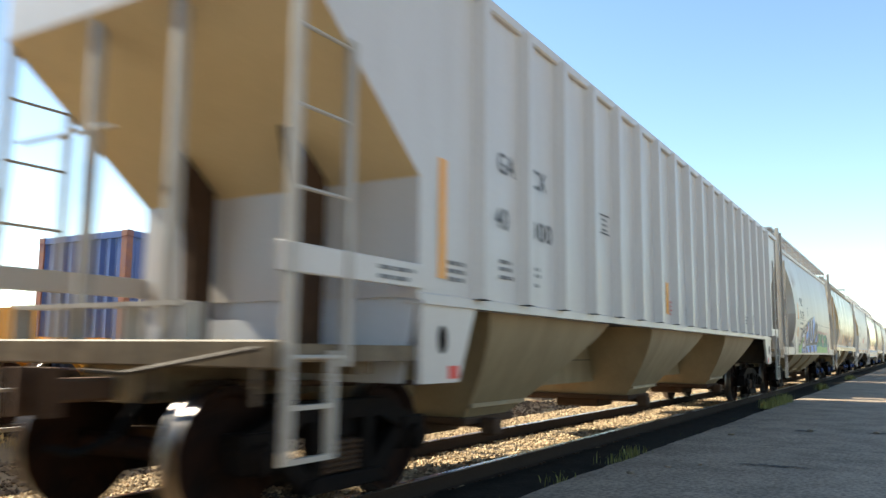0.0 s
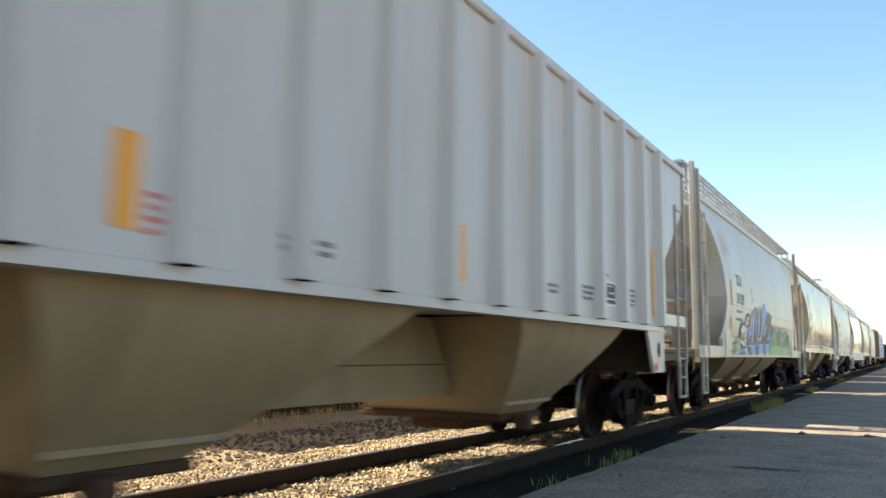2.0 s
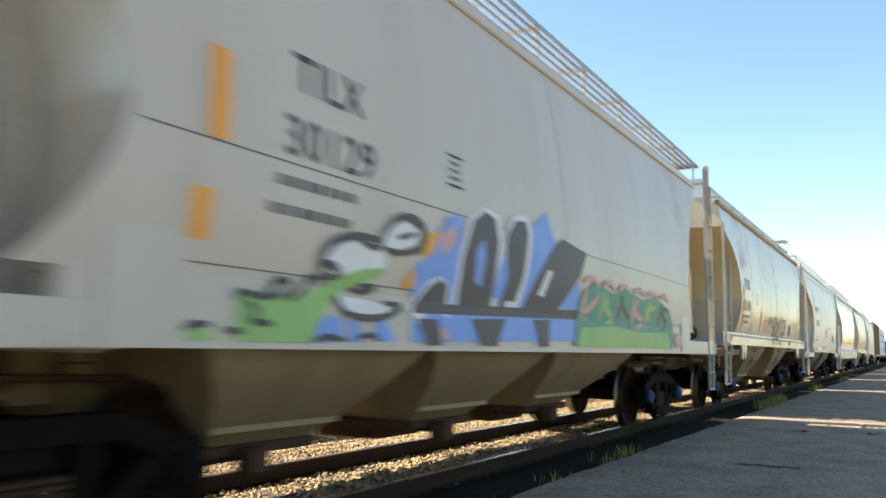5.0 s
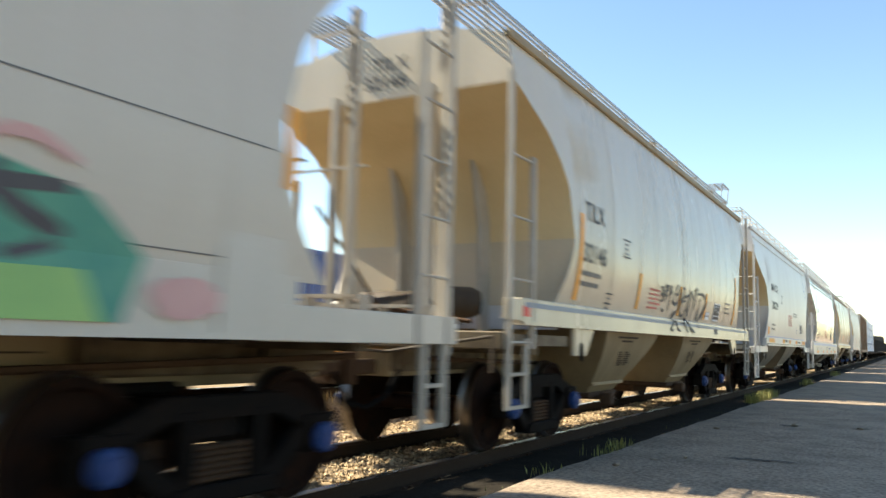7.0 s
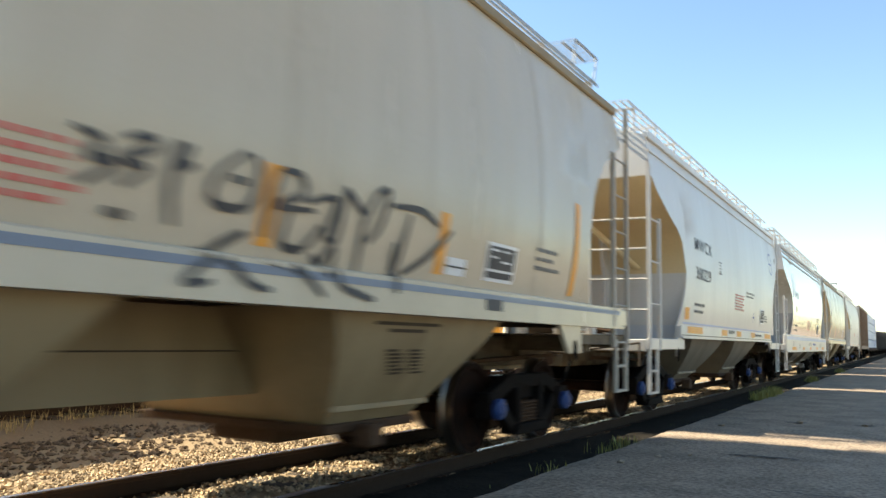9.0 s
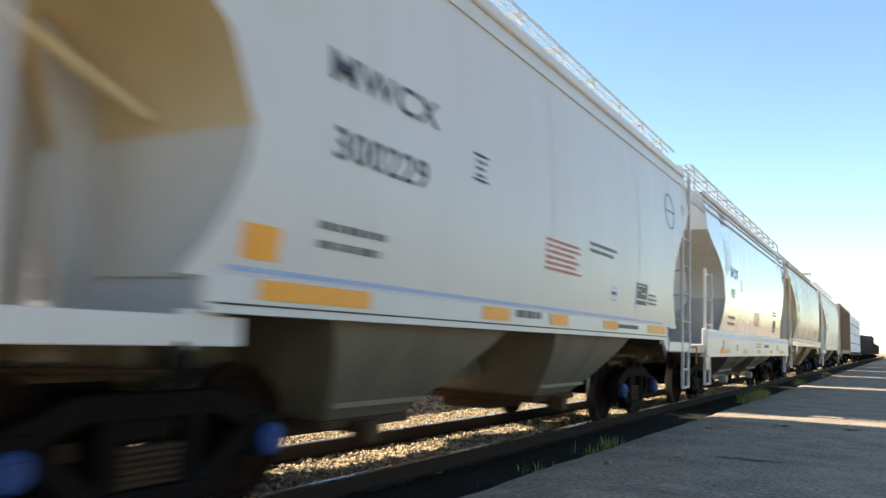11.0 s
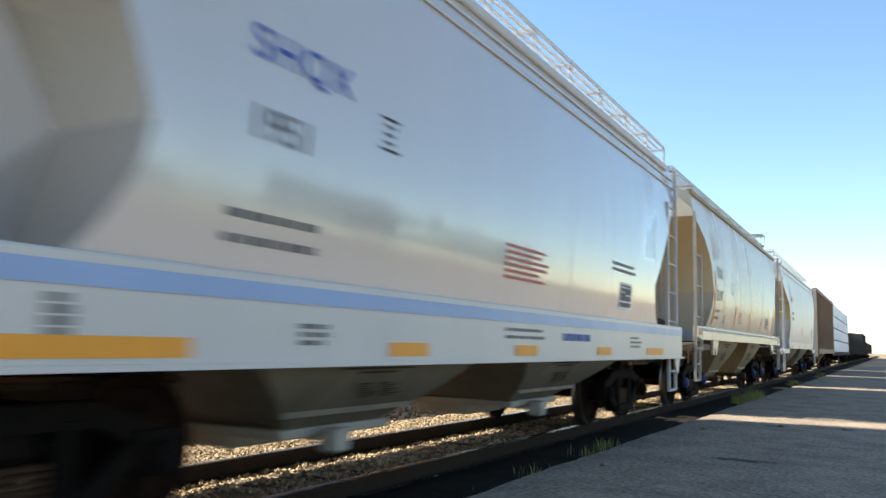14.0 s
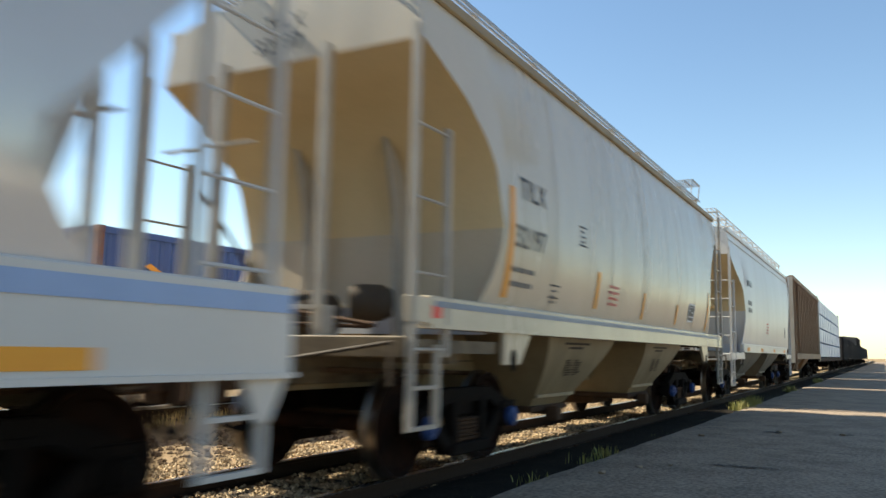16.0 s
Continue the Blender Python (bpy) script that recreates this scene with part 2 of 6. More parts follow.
def prism(bm, outline, x0, x1):
    """A plate: an outline of (y, z), from x0 to x1."""
    a = [bm.verts.new((x0, y, z)) for y, z in outline]
    b = [bm.verts.new((x1, y, z)) for y, z in outline]
    bm.faces.new(a)
    bm.faces.new(b[::-1])
    for i in range(len(a)):
        j = (i + 1) % len(a)
        bm.faces.new((a[j], a[i], b[i], b[j]))
    return bm


def rod(bm, p, q, r=0.013, n=6):
    p, q = Vector(p), Vector(q)
    d = (q - p).normalized()
    s = d.orthogonal().normalized()
    w = d.cross(s)
    rings = [[bm.verts.new(c + (s * math.cos(k * math.tau / n) + w * math.sin(k * math.tau / n)) * r) for k in range(n)] for c in (p, q)]
    for k in range(n):
        bm.faces.new((rings[0][k], rings[0][(k + 1) % n], rings[1][(k + 1) % n], rings[1][k]))
    bm.faces.new(rings[0][::-1])
    bm.faces.new(rings[1])
    return bm


def lathe(bm, profile, n=28, materials=None):
    """Turns (x, radius) pairs about the x axis."""
    rings = [[bm.verts.new((x, r * math.cos(k * math.tau / n), r * math.sin(k * math.tau / n))) for k in range(n)] for x, r in profile]
    for i in range(len(rings) - 1):
        for k in range(n):
            f = bm.faces.new((rings[i][k], rings[i][(k + 1) % n], rings[i + 1][(k + 1) % n], rings[i + 1][k]))
            if materials:
                f.material_index = materials[i]
    for ring in (rings[0], rings[-1]):
        if ring[0].co.yz.length > 1e-4:
            bm.faces.new(ring)
    return bm


def loft(bm, sections, close=True):
    rings = [[bm.verts.new(c) for c in sec] for sec in sections]
    for a, b in zip(rings, rings[1:]):
        for k in range(len(a)):
            j = (k + 1) % len(a)
            bm.faces.new((a[k], a[j], b[j], b[k]))
    if close:
        bm.faces.new(rings[0][::-1])
        bm.faces.new(rings[-1])
    return bm


# ---- ground and track ----
def rail_profile():
    return [(-0.07, -0.171), (0.07, -0.171), (0.07, -0.158), (0.012, -0.14), (0.009, -0.045), (0.036, -0.036), (0.037, -0.008),
            (0.028, 0), (-0.028, 0), (-0.037, -0.008), (-0.036, -0.036), (-0.009, -0.045), (-0.012, -0.14), (-0.07, -0.158)]


def build_ground():
    bm = bmesh.new()
    ext = 2500
    ys = [-ext, -60, -5] + [i * 1.0 for i in range(-4, 60)] + [80, 150, 400, ext]
    xs = [-ext, -120, -30] + [-17 + i * 0.5 for i in range(29)] + [-2.5, 4, 12, 40, ext]
    grid = []
    for y in ys:
        line = []
        for x in xs:
            z = -0.33
            if -17 <= x <= -3.0 and abs(y) < 90:
                z += 0.05 * noise.noise((x * 0.7, y * 0.7, 0))
                for c in (TRACK, FAR_TRACK):
                    d = abs(x - c)
                    z = max(z, -0.2 - max(0, d - 1.6) * 0.25 + 0.02 * noise.noise((x * 2, y * 2, 3)))
            line.append(bm.verts.new((x, y, z)))
        grid.append(line)
    for a, b in zip(grid, grid[1:]):
        for i in range(len(a) - 1):
            bm.faces.new((a[i], a[i + 1], b[i + 1], b[i]))
    ob = new("ground", mesh_of("ground", bm, "dirt", 60))
    tagged(ob, "bare dusty earth with gravel reaching to the horizon", "ground", kind="structure")
    # gravel of the near track: a crowned bed and loose stones on it
    bm = bmesh.new()
    lines = []
    for y in [-6 + i * 0.3 for i in range(160)] + [60, 100, 200, 400]:
        line = []
        for k in range(21):
            u = -3.0 + k * 0.23
            z = -0.165 + 0.028 * noise.noise((u * 3, y * 3, 5)) + 0.012 * noise.noise((u * 9, y * 9, 1))
            edge = max(0, -u - 2.2)
            line.append(bm.verts.new((TRACK + u + 0.25 * edge * noise.noise((0, y * 1.3, 8)), y, z - edge * 0.25)))
        lines.append(line)
    for a, b in zip(lines, lines[1:]):
        for i in range(len(a) - 1):
            bm.faces.new((a[i], a[i + 1], b[i + 1], b[i]))
    ob = new("gravel_bed", mesh_of("gravel_bed", bm, "ballast", 60))
    tagged(ob, "pale sunlit gravel bed between and beside the rails", "gravel", kind="structure")
    # strip beside the near rail, with the shade of the cars in its colour
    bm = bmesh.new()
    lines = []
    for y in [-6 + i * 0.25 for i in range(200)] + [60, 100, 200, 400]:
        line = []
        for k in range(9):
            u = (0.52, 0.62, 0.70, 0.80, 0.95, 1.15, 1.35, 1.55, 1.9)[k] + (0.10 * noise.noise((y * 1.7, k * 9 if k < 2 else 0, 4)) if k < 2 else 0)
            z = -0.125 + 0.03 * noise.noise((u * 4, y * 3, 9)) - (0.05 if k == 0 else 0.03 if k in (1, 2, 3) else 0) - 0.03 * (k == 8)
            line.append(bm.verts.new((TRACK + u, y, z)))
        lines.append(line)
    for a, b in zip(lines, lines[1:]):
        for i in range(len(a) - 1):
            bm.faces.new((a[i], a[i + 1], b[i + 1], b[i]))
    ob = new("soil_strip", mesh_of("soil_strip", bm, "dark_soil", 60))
    tagged(ob, "soil strip between rail and concrete, darkened for the train's shade", "soil", kind="structure")
    rng = np.random.default_rng(4)
    verts, faces = [], []
    base = np.array([(1, 0, 0), (-1, 0, 0), (0, 1, 0), (0, -1, 0), (0, 0, 1), (0, 0, -1)], float)
    tri = [(0, 2, 4), (2, 1, 4), (1, 3, 4), (3, 0, 4), (2, 0, 5), (1, 2, 5), (3, 1, 5), (0, 3, 5)]
    for k in range(30000):
        u = 0.6 - 3.6 * rng.random() ** 0.95
        y = 1.5 + 26 * rng.random() ** 1.6
        if abs(abs(u) - 0.7525) < 0.1:
            continue
        size = rng.uniform(0.012, 0.034)
        p = base * rng.uniform(0.5, 1.25, (6, 1)) * size * np.array((1.1, 1.1, 0.75))
        a = rng.uniform(0, math.tau)
        rot = np.array([(math.cos(a), -math.sin(a), 0), (math.sin(a), math.cos(a), 0), (0, 0, 1)])
        z = -0.158 + 0.028 * noise.noise((u * 3, y * 3, 5)) - max(0, -u - 2.2) * 0.25
        p = p @ rot.T + (TRACK + u, y, z + size * 0.2)
        o = len(verts)
        verts.extend(p.tolist())
        faces.extend([(i + o, j + o, m + o) for i, j, m in tri])
    me = bpy.data.meshes.new("gravel")
    me.from_pydata(verts, [], faces)
    me.materials.append(M["stone"])
    tagged(new("gravel", me), "loose pale crushed stones lying along the rails", "gravel", kind="stuff")


def build_clods():
    """Lumps of dark earth in the strip between the two tracks."""
    rng = np.random.default_rng(14)
    verts, faces = [], []
    base = np.array([(1, 0, 0), (-1, 0, 0), (0, 1, 0), (0, -1, 0), (0, 0, 1), (0, 0, -1)], float)
    tri = [(0, 2, 4), (2, 1, 4), (1, 3, 4), (3, 0, 4), (2, 0, 5), (1, 2, 5), (3, 1, 5), (0, 3, 5)]
    for k in range(12000):
        u = -2.7 - 3.6 * rng.random() ** 0.9
        y = 2 + 32 * rng.random() ** 1.4
        size = 0.012 + 0.05 * rng.random() ** 3
        p = base * rng.uniform(0.5, 1.3, (6, 1)) * size * np.array((1.2, 1.2, 0.7)) + (TRACK + u, y, -0.315 + 0.05 * noise.noise(((TRACK + u) * 0.7, y * 0.7, 0)))
        o = len(verts)
        verts.extend(p.tolist())
        faces.extend([(i + o, j + o, m + o) for i, j, m in tri])
    me = bpy.data.meshes.new("earth_clods")
    me.from_pydata(verts, [], faces)
    me.materials.append(M["clod"])
    tagged(new("earth_clods", me), "dark crumbly earth clods between the two tracks", "earth", kind="stuff")


def build_track(centre, name, ties):
    track = thing(name, pose(centre, 0, 0), "pair of rusty steel rails with worn bright heads", "railway track")
    track["kind"] = "structure"
    for side in (-0.7525, 0.7525):
        bm = bmesh.new()
        loft(bm, [[(side + x, y, z) for x, z in rail_profile()] for y in (-60, 0, 20, 60, 420)])
        for f in bm.faces:
            c = f.calc_center_median()
            f.material_index = 1 if c.z > -0.006 else 0
        part("rail", bm, ["rail", "rail_head"], track)
    first = None
    for k in range(ties):
        m = pose(random.uniform(-0.03, 0.03), -4 + k * 0.53, random.uniform(-0.012, 0.008), 0, 0, random.uniform(-1.5, 1.5))
        if first is None:
            bm = box(bmesh.new(), -1.28, 1.28, -0.11, 0.11, -0.36, -0.163, 0.008)
            first = part("sleeper", bm, "tie", track)
            first.matrix_basis = m
        else:
            again(first, track, m)
    plate = None
    for k in range(ties // 2):
        for side in (-0.7525, 0.7525):
            m = pose(side, -4 + k * 0.53, -0.16)
            if plate is None:
                bm = box(bmesh.new(), -0.17, 0.17, -0.09, 0.09, -0.012, 0.004)
                for dx in (-0.1, 0.1):
                    for dy in (-0.05, 0.05):
                        box(bm, dx - 0.014, dx + 0.014, dy - 0.014, dy + 0.014, 0.004, 0.03)
                plate = part("tie_plate", bm, "rust", track)
                plate.matrix_basis = m
            else:
                again(plate, track, m)
    return track


def build_pavement():
    """The concrete apron beside the track, with a ragged edge and open cracks."""
    bm = bmesh.new()
    ys = [-12 + i * 0.22 for i in range(300)] + [70, 100, 160, 300]
    xs = [0, 0.25, 0.6, 1.2, 2.2, 4, 8, 16, 34]
    top = []
    for y in ys:
        edge = TRACK + 1.70 + 0.05 * noise.noise((y * 0.6, 0, 0)) + 0.04 * noise.noise((y * 2.4, 2, 0)) + max(0, y) * 0.004
        line = [bm.verts.new((edge + 0.02, y, -0.3))]
        for x in xs:
            z = -0.05 + 0.012 * noise.noise((x * 0.8, y * 0.5, 7)) + (-0.02 if x == 0 else 0)
            line.append(bm.verts.new((edge + x, y, z)))
        top.append(line)
    for a, b in zip(top, top[1:]):
        for i in range(len(a) - 1):
            bm.faces.new((a[i], a[i + 1], b[i + 1], b[i]))
    ob = new("pavement", mesh_of("pavement", bm, "concrete", 40))
    tagged(ob, "worn grey concrete apron with cracks and a broken edge", "pavement", kind="structure")
    # cracks: thin jagged dark strips
    rng = random.Random(5)
    for y, u0, u1, w in ((9.25, 2.95, 3.65, 0.04), (13.7, 2.95, 3.3, 0.06), (13.95, 3.95, 4.25, 0.06), (17.6, 3.0, 6.2, 0.02), (13.8, 2.0, 2.4, 0.03),
                         (7.2, 3.4, 4.9, 0.012), (11.2, 1.9, 5.5, 0.010), (24.0, 2.0, 8.0, 0.02), (33.0, 2.2, 9.0, 0.03)):
        bm = bmesh.new()
        n = 14
        a, b = [], []
        for k in range(n + 1):
            f = k / n
            yy = y + rng.uniform(-0.05, 0.05) + (f - 0.5) * 0.1
            ww = w * (0.3 + math.sin(math.pi * f)) * rng.uniform(0.5, 1.2)
            u = u0 + (u1 - u0) * f
            z = -0.0365
            a.append(bm.verts.new((TRACK + u, yy - ww, z)))
            b.append(bm.verts.new((TRACK + u, yy + ww, z)))
        for k in range(n):
            bm.faces.new((a[k], a[k + 1], b[k + 1], b[k]))
        part("crack", bm, "crack", ob)
    # chips lying on the concrete
    for y, u, s in ((8.55, 2.35, 0.045), (8.9, 2.6, 0.03), (13.72, 3.18, 0.06), (13.9, 4.08, 0.06), (12.4, 2.25, 0.05), (7.9, 2.15, 0.05)):
        bm = bmesh.new()
        bmesh.ops.create_icosphere(bm, subdivisions=1, radius=s)
        for v in bm.verts:
            v.co *= rng.uniform(0.7, 1.2)
            v.co.z = v.co.z * 0.5
        chip = new("concrete_chip", mesh_of("concrete_chip", bm, "concrete"))
        chip.matrix_basis = pose(TRACK + u, y, -0.045 + s * 0.2)
        tagged(chip, "small broken piece of concrete lying on the apron", "rubble", "broken concrete pieces")


def blades(name, spots, material, label, height, spread, count, seed):
    rng = np.random.default_rng(seed)
    verts, faces = [], []
    for x, y, z, dens in spots:
        for k in range(int(count * dens)):
            px, py = x + rng.normal(0, spread), y + rng.normal(0, spread * 1.4)
            a, hgt = rng.uniform(0, math.tau), height * rng.uniform(0.35, 1.15) * (0.6 + 0.4 * dens)
            w, lean = rng.uniform(0.003, 0.007), rng.uniform(0.1, 0.6) * hgt
            dx, dy = math.cos(a), math.sin(a)
            o = len(verts)
            verts.extend([(px - dy * w, py + dx * w, z), (px + dy * w, py - dx * w, z), (px + dx * lean * 0.4 + dy * w, py + dy * lean * 0.4 - dx * w, z + hgt * 0.6),
                          (px + dx * lean * 0.4 - dy * w, py + dy * lean * 0.4 + dx * w, z + hgt * 0.6), (px + dx * lean, py + dy * lean, z + hgt)])
            faces.extend([(o, o + 1, o + 2, o + 3), (o + 3, o + 2, o + 4)])
    me = bpy.data.meshes.new(name)
    me.from_pydata(verts, [], faces)
    me.materials.append(M[material])
    tagged(new(name, me), label, "grass", kind="stuff")


def build_grass():
    rng = random.Random(8)
    spots = []
    for k in range(90):
        y = 3 + 30 * rng.random() ** 1.2
        spots.append((TRACK + 1.62 + rng.uniform(-0.2, 0.06) + max(0, y) * 0.004, y, -0.16, rng.uniform(0.02, 0.12)))
    blades("edge_weeds", spots, "grass", "green and yellow weeds along the broken concrete edge", 0.10, 0.1, 60, 2)
    spots = [(TRACK + 1.62, 7.3, -0.14, 0.14), (TRACK + 1.62, 9.1, -0.13, 0.25), (TRACK + 1.62, 9.8, -0.13, 0.3), (TRACK + 1.68, 19.6, -0.1, 1.3), (TRACK + 1.72, 20.6, -0.1, 1.5), (TRACK + 1.72, 21.9, -0.1, 1.6), (TRACK + 1.75, 31.0, -0.1, 1.5), (TRACK + 1.8, 44.0, -0.1, 1.5)]
    blades("weed_clumps", spots, "clump", "yellow-green weed clumps at the broken concrete edge", 0.2, 0.09, 170, 12)
    spots = [(FAR_TRACK + 1.35 + rng.uniform(-0.3, 0.35), 5 + 40 * rng.random(), -0.25, rng.uniform(0.3, 1.0)) for k in range(260)]
    blades("dry_grass", spots, "dry", "tall dry straw-coloured grass beside the second track", 0.26, 0.12, 34, 3)
    spots = [(TRACK + rng.uniform(-3.4, 0.5), 4 + 30 * rng.random(), -0.2, rng.uniform(0.1, 0.4)) for k in range(60)]
    blades("gravel_weeds", spots, "grass", "sparse small weeds growing in the gravel", 0.06, 0.08, 40, 4)


# ---- parts of rail cars ----
def side_u(car, z):
    """Half-width of the side sheet at the height z."""
    c = car["curve"]
    if c is None:
        return car["w"]
    low, mid, high, ulow, uhigh = c
    if z < mid:
        return car["w"] - (car["w"] - ulow) * ((mid - z) / (mid - low)) ** 2
    return car["w"] - (car["w"] - uhigh) * min(1.3, (z - mid) / (high - mid)) ** 2


def wrap_on(bm, car, lift=0.006):
    """Cuts a flat drawing in (y, z) into strips and lays it on the side sheet."""
    zs = [v.co.z for v in bm.verts]
    z = math.floor(min(zs) * 8) / 8
    while car["curve"] and z < max(zs):
        bmesh.ops.bisect_plane(bm, geom=bm.verts[:] + bm.edges[:] + bm.faces[:], plane_co=(0, 0, z), plane_no=(0, 0, 1), dist=1e-5)
        z += 0.125
    for v in bm.verts:
        v.co.x = (side_u(car, v.co.z) if v.co.z > car["sheet"] else car["sill_u"]) + lift
    return bm


def patch(name, car, outline, material, label="", lift=0.006):
    bm = bmesh.new()
    bm.faces.new([bm.verts.new((0, y, z)) for y, z in outline])
    bmesh.ops.triangulate(bm, faces=bm.faces[:])
    return part(name, wrap_on(bm, car, lift), material, car["ob"], label)


def rect(name, car, y0, y1, z0, z1, material, label="", lift=0.006):
    return patch(name, car, [(y0, z0), (y1, z0), (y1, z1), (y0, z1)], material, label, lift)


def flat_rect(name, parent, u, y0, y1, z0, z1, material, label=""):
    bm = box(bmesh.new(), u, u + 0.004, y0, y1, z0, z1)
    return part(name, bm, material, parent, label)


def letter_mesh(text, size):
    cu = bpy.data.curves.new("lettering", "FONT")
    cu.body, cu.size, cu.space_character = text, size, 1.12
    cu.offset = size * 0.012
    ob = bpy.data.objects.new("lettering", cu)
    scene.collection.objects.link(ob)
    me = bpy.data.meshes.new_from_object(ob.evaluated_get(bpy.context.evaluated_depsgraph_get()))
    bpy.data.objects.remove(ob)
    bm = bmesh.new()
    bm.from_mesh(me)
    bpy.data.meshes.remove(me)
    return bm


def letters(car, text, y, z, size, material="ink", squeeze=1.0, lift=0.006):
    """A line of lettering on the near side, starting at y with its foot at z."""
    bm = letter_mesh(text, size)
    for v in bm.verts:
        v.co = (0, y + v.co.x * squeeze, z + v.co.y)
    bmesh.ops.triangulate(bm, faces=bm.faces[:])
    return part("lettering", wrap_on(bm, car, lift), material, car["ob"])


def end_letters(car, text, x, z, size):
    """A line of lettering on the near end wall."""
    bm = letter_mesh(text, size)
    y = car["slope"][0][0] - 0.006
    for v in bm.verts:
        v.co = (x + v.co.x, y, z + v.co.y)
    return part("lettering", bm, "ink", car["ob"])


def bars(car, y, z, width, rows, height, gap, material="faint_ink", seed=1, lift=0.006):
    """Writing too small to read: rows of short plain bars."""
    rng = random.Random(seed)
    bm = bmesh.new()
    for r in range(rows):
        x, zz = 0.0, z - r * (height + gap)
        end = width * rng.uniform(0.75, 1.0)
        while x < end:
            w = min(rng.uniform(0.06, 0.2), end - x)
            bm.faces.new([bm.verts.new((0, y + a, b)) for a, b in ((x, zz), (x + w, zz), (x + w, zz + height), (x, zz + height))])
            x += w + 0.03
    return part("small_print", wrap_on(bm, car, lift), material, car["ob"])


def stroke(bm, pts, w):
    """A brush stroke in (y, z) through the given points."""
    pts = [Vector(p) for p in pts]
    dense = []
    for i in range(len(pts) - 1):
        p0, p1, p2, p3 = pts[max(i - 1, 0)], pts[i], pts[i + 1], pts[min(i + 2, len(pts) - 1)]
        for k in range(6):
            t = k / 6
            dense.append(0.5 * (2 * p1 + (p2 - p0) * t + (2 * p0 - 5 * p1 + 4 * p2 - p3) * t * t + (3 * p1 - p0 - 3 * p2 + p3) * t ** 3))
    dense.append(pts[-1])
    a, b = [], []
    for i, p in enumerate(dense):
        d = (dense[min(i + 1, len(dense) - 1)] - dense[max(i - 1, 0)]).normalized()
        ww = w * (0.55 + 0.45 * math.sin(math.pi * (i + 0.5) / len(dense)))
        a.append(bm.verts.new((0, p.x - d.y * ww, p.y + d.x * ww)))
        b.append(bm.verts.new((0, p.x + d.y * ww, p.y - d.x * ww)))
    for i in range(len(a) - 1):
        bm.faces.new((a[i], a[i + 1], b[i + 1], b[i]))


WHEELS = []   # (wheelset, phase) that turn as the train rolls


def build_truck(parent, y, cap="truck"):
    """A two-axle truck: side frames, springs, bolster, wheelsets."""
    truck = thing("truck", pose(0, y, 0), "", "")
    truck.parent = parent
    for s in (-1, 1):
        bm = bmesh.new()
        x0, x1 = (0.94, 1.06) if s > 0 else (-1.06, -0.94)
        prism(bm, [(-1.02, 0.60), (-0.74, 0.69), (-0.5, 0.79), (0.5, 0.79), (0.74, 0.69), (1.02, 0.60), (1.05, 0.50), (0.72, 0.53), (0.45, 0.66), (-0.45, 0.66), (-0.72, 0.53), (-1.05, 0.50)], x0, x1)
        for d in (-1, 1):
            q = [(d * 0.70, 0.56), (d * 0.80, 0.47), (d * 0.42, 0.17), (d * 0.30, 0.26)]
            prism(bm, q if d > 0 else q[::-1], x0, x1)
            q = [(d * 0.24, 0.70), (d * 0.36, 0.70), (d * 0.33, 0.22), (d * 0.24, 0.22)]
            prism(bm, q if d > 0 else q[::-1], x0 - 0.01, x1 + 0.01)
            prism(bm, [(d * 0.889 - 0.15, 0.36), (d * 0.889 + 0.15, 0.36), (d * 0.889 + 0.15, 0.62), (d * 0.889 - 0.15, 0.62)], x0 - 0.03, x1 + 0.03)
        prism(bm, [(-0.45, 0.16), (0.45, 0.16), (0.38, 0.27), (-0.38, 0.27)], x0 - 0.05, x1 + 0.05)
        bmesh.ops.bevel(bm, geom=bm.edges[:], offset=0.012, segments=1, affect="EDGES")
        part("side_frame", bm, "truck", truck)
        bm = bmesh.new()
        for dy in (-0.15, 0.0, 0.15):
            prof = [(0.27 + k * 0.0125, 0.05 + 0.018 * (k % 3 != 0)) for k in range(19)]
            b2 = lathe(bmesh.new(), prof, 12)
            tmp = bpy.data.meshes.new("coil")
            bmesh.ops.transform(b2, matrix=Matrix.Translation((s * 1.0, dy, 0)) @ Matrix.Rotation(-math.pi / 2, 4, "Y"), verts=b2.verts)
            b2.to_mesh(tmp)
            b2.free()
            bm.from_mesh(tmp)
            bpy.data.meshes.remove(tmp)
        part("spring", bm, "rust", truck)
        for d in (-0.889, 0.889):
            bm = lathe(bmesh.new(), [(0, 0.105), (0.05, 0.105), (0.065, 0.085), (0.065, 0.06), (0.085, 0.055), (0.085, 0.0001)], 18)
            c = part("bearing_cap", bm, cap, truck, "round bearing end cap")
            c.matrix_basis = pose(s * 1.09 if s > 0 else -1.09, d, 0.457, 0, 0, 0 if s > 0 else 180)
    bm = box(bmesh.new(), -1.0, 1.0, -0.2, 0.2, 0.5, 0.74, 0.03)
    box(bm, -0.3, 0.3, -0.3, 0.3, 0.74, 0.82, 0.02)
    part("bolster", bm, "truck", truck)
    for d in (-0.889, 0.889):
        bm = bmesh.new()
        box(bm, -0.85, 0.85, d * 0.45 - 0.05, d * 0.45 + 0.05, 0.42, 0.52)
        part("brake_beam", bm, "rust", truck)
        bm = bmesh.new()
        for s in (-1, 1):
            prof = [(0.69, 0.12), (0.70, 0.2), (0.72, 0.36), (0.70, 0.42), (0.69, 0.482), (0.715, 0.484), (0.73, 0.462), (0.82, 0.455), (0.825, 0.40), (0.785, 0.37), (0.775, 0.2), (0.82, 0.13)]
            lathe(bm, [(s * x, r) for x, r in prof], 30, [0, 0, 0, 0, 1, 1, 1, 0, 0, 0, 0])
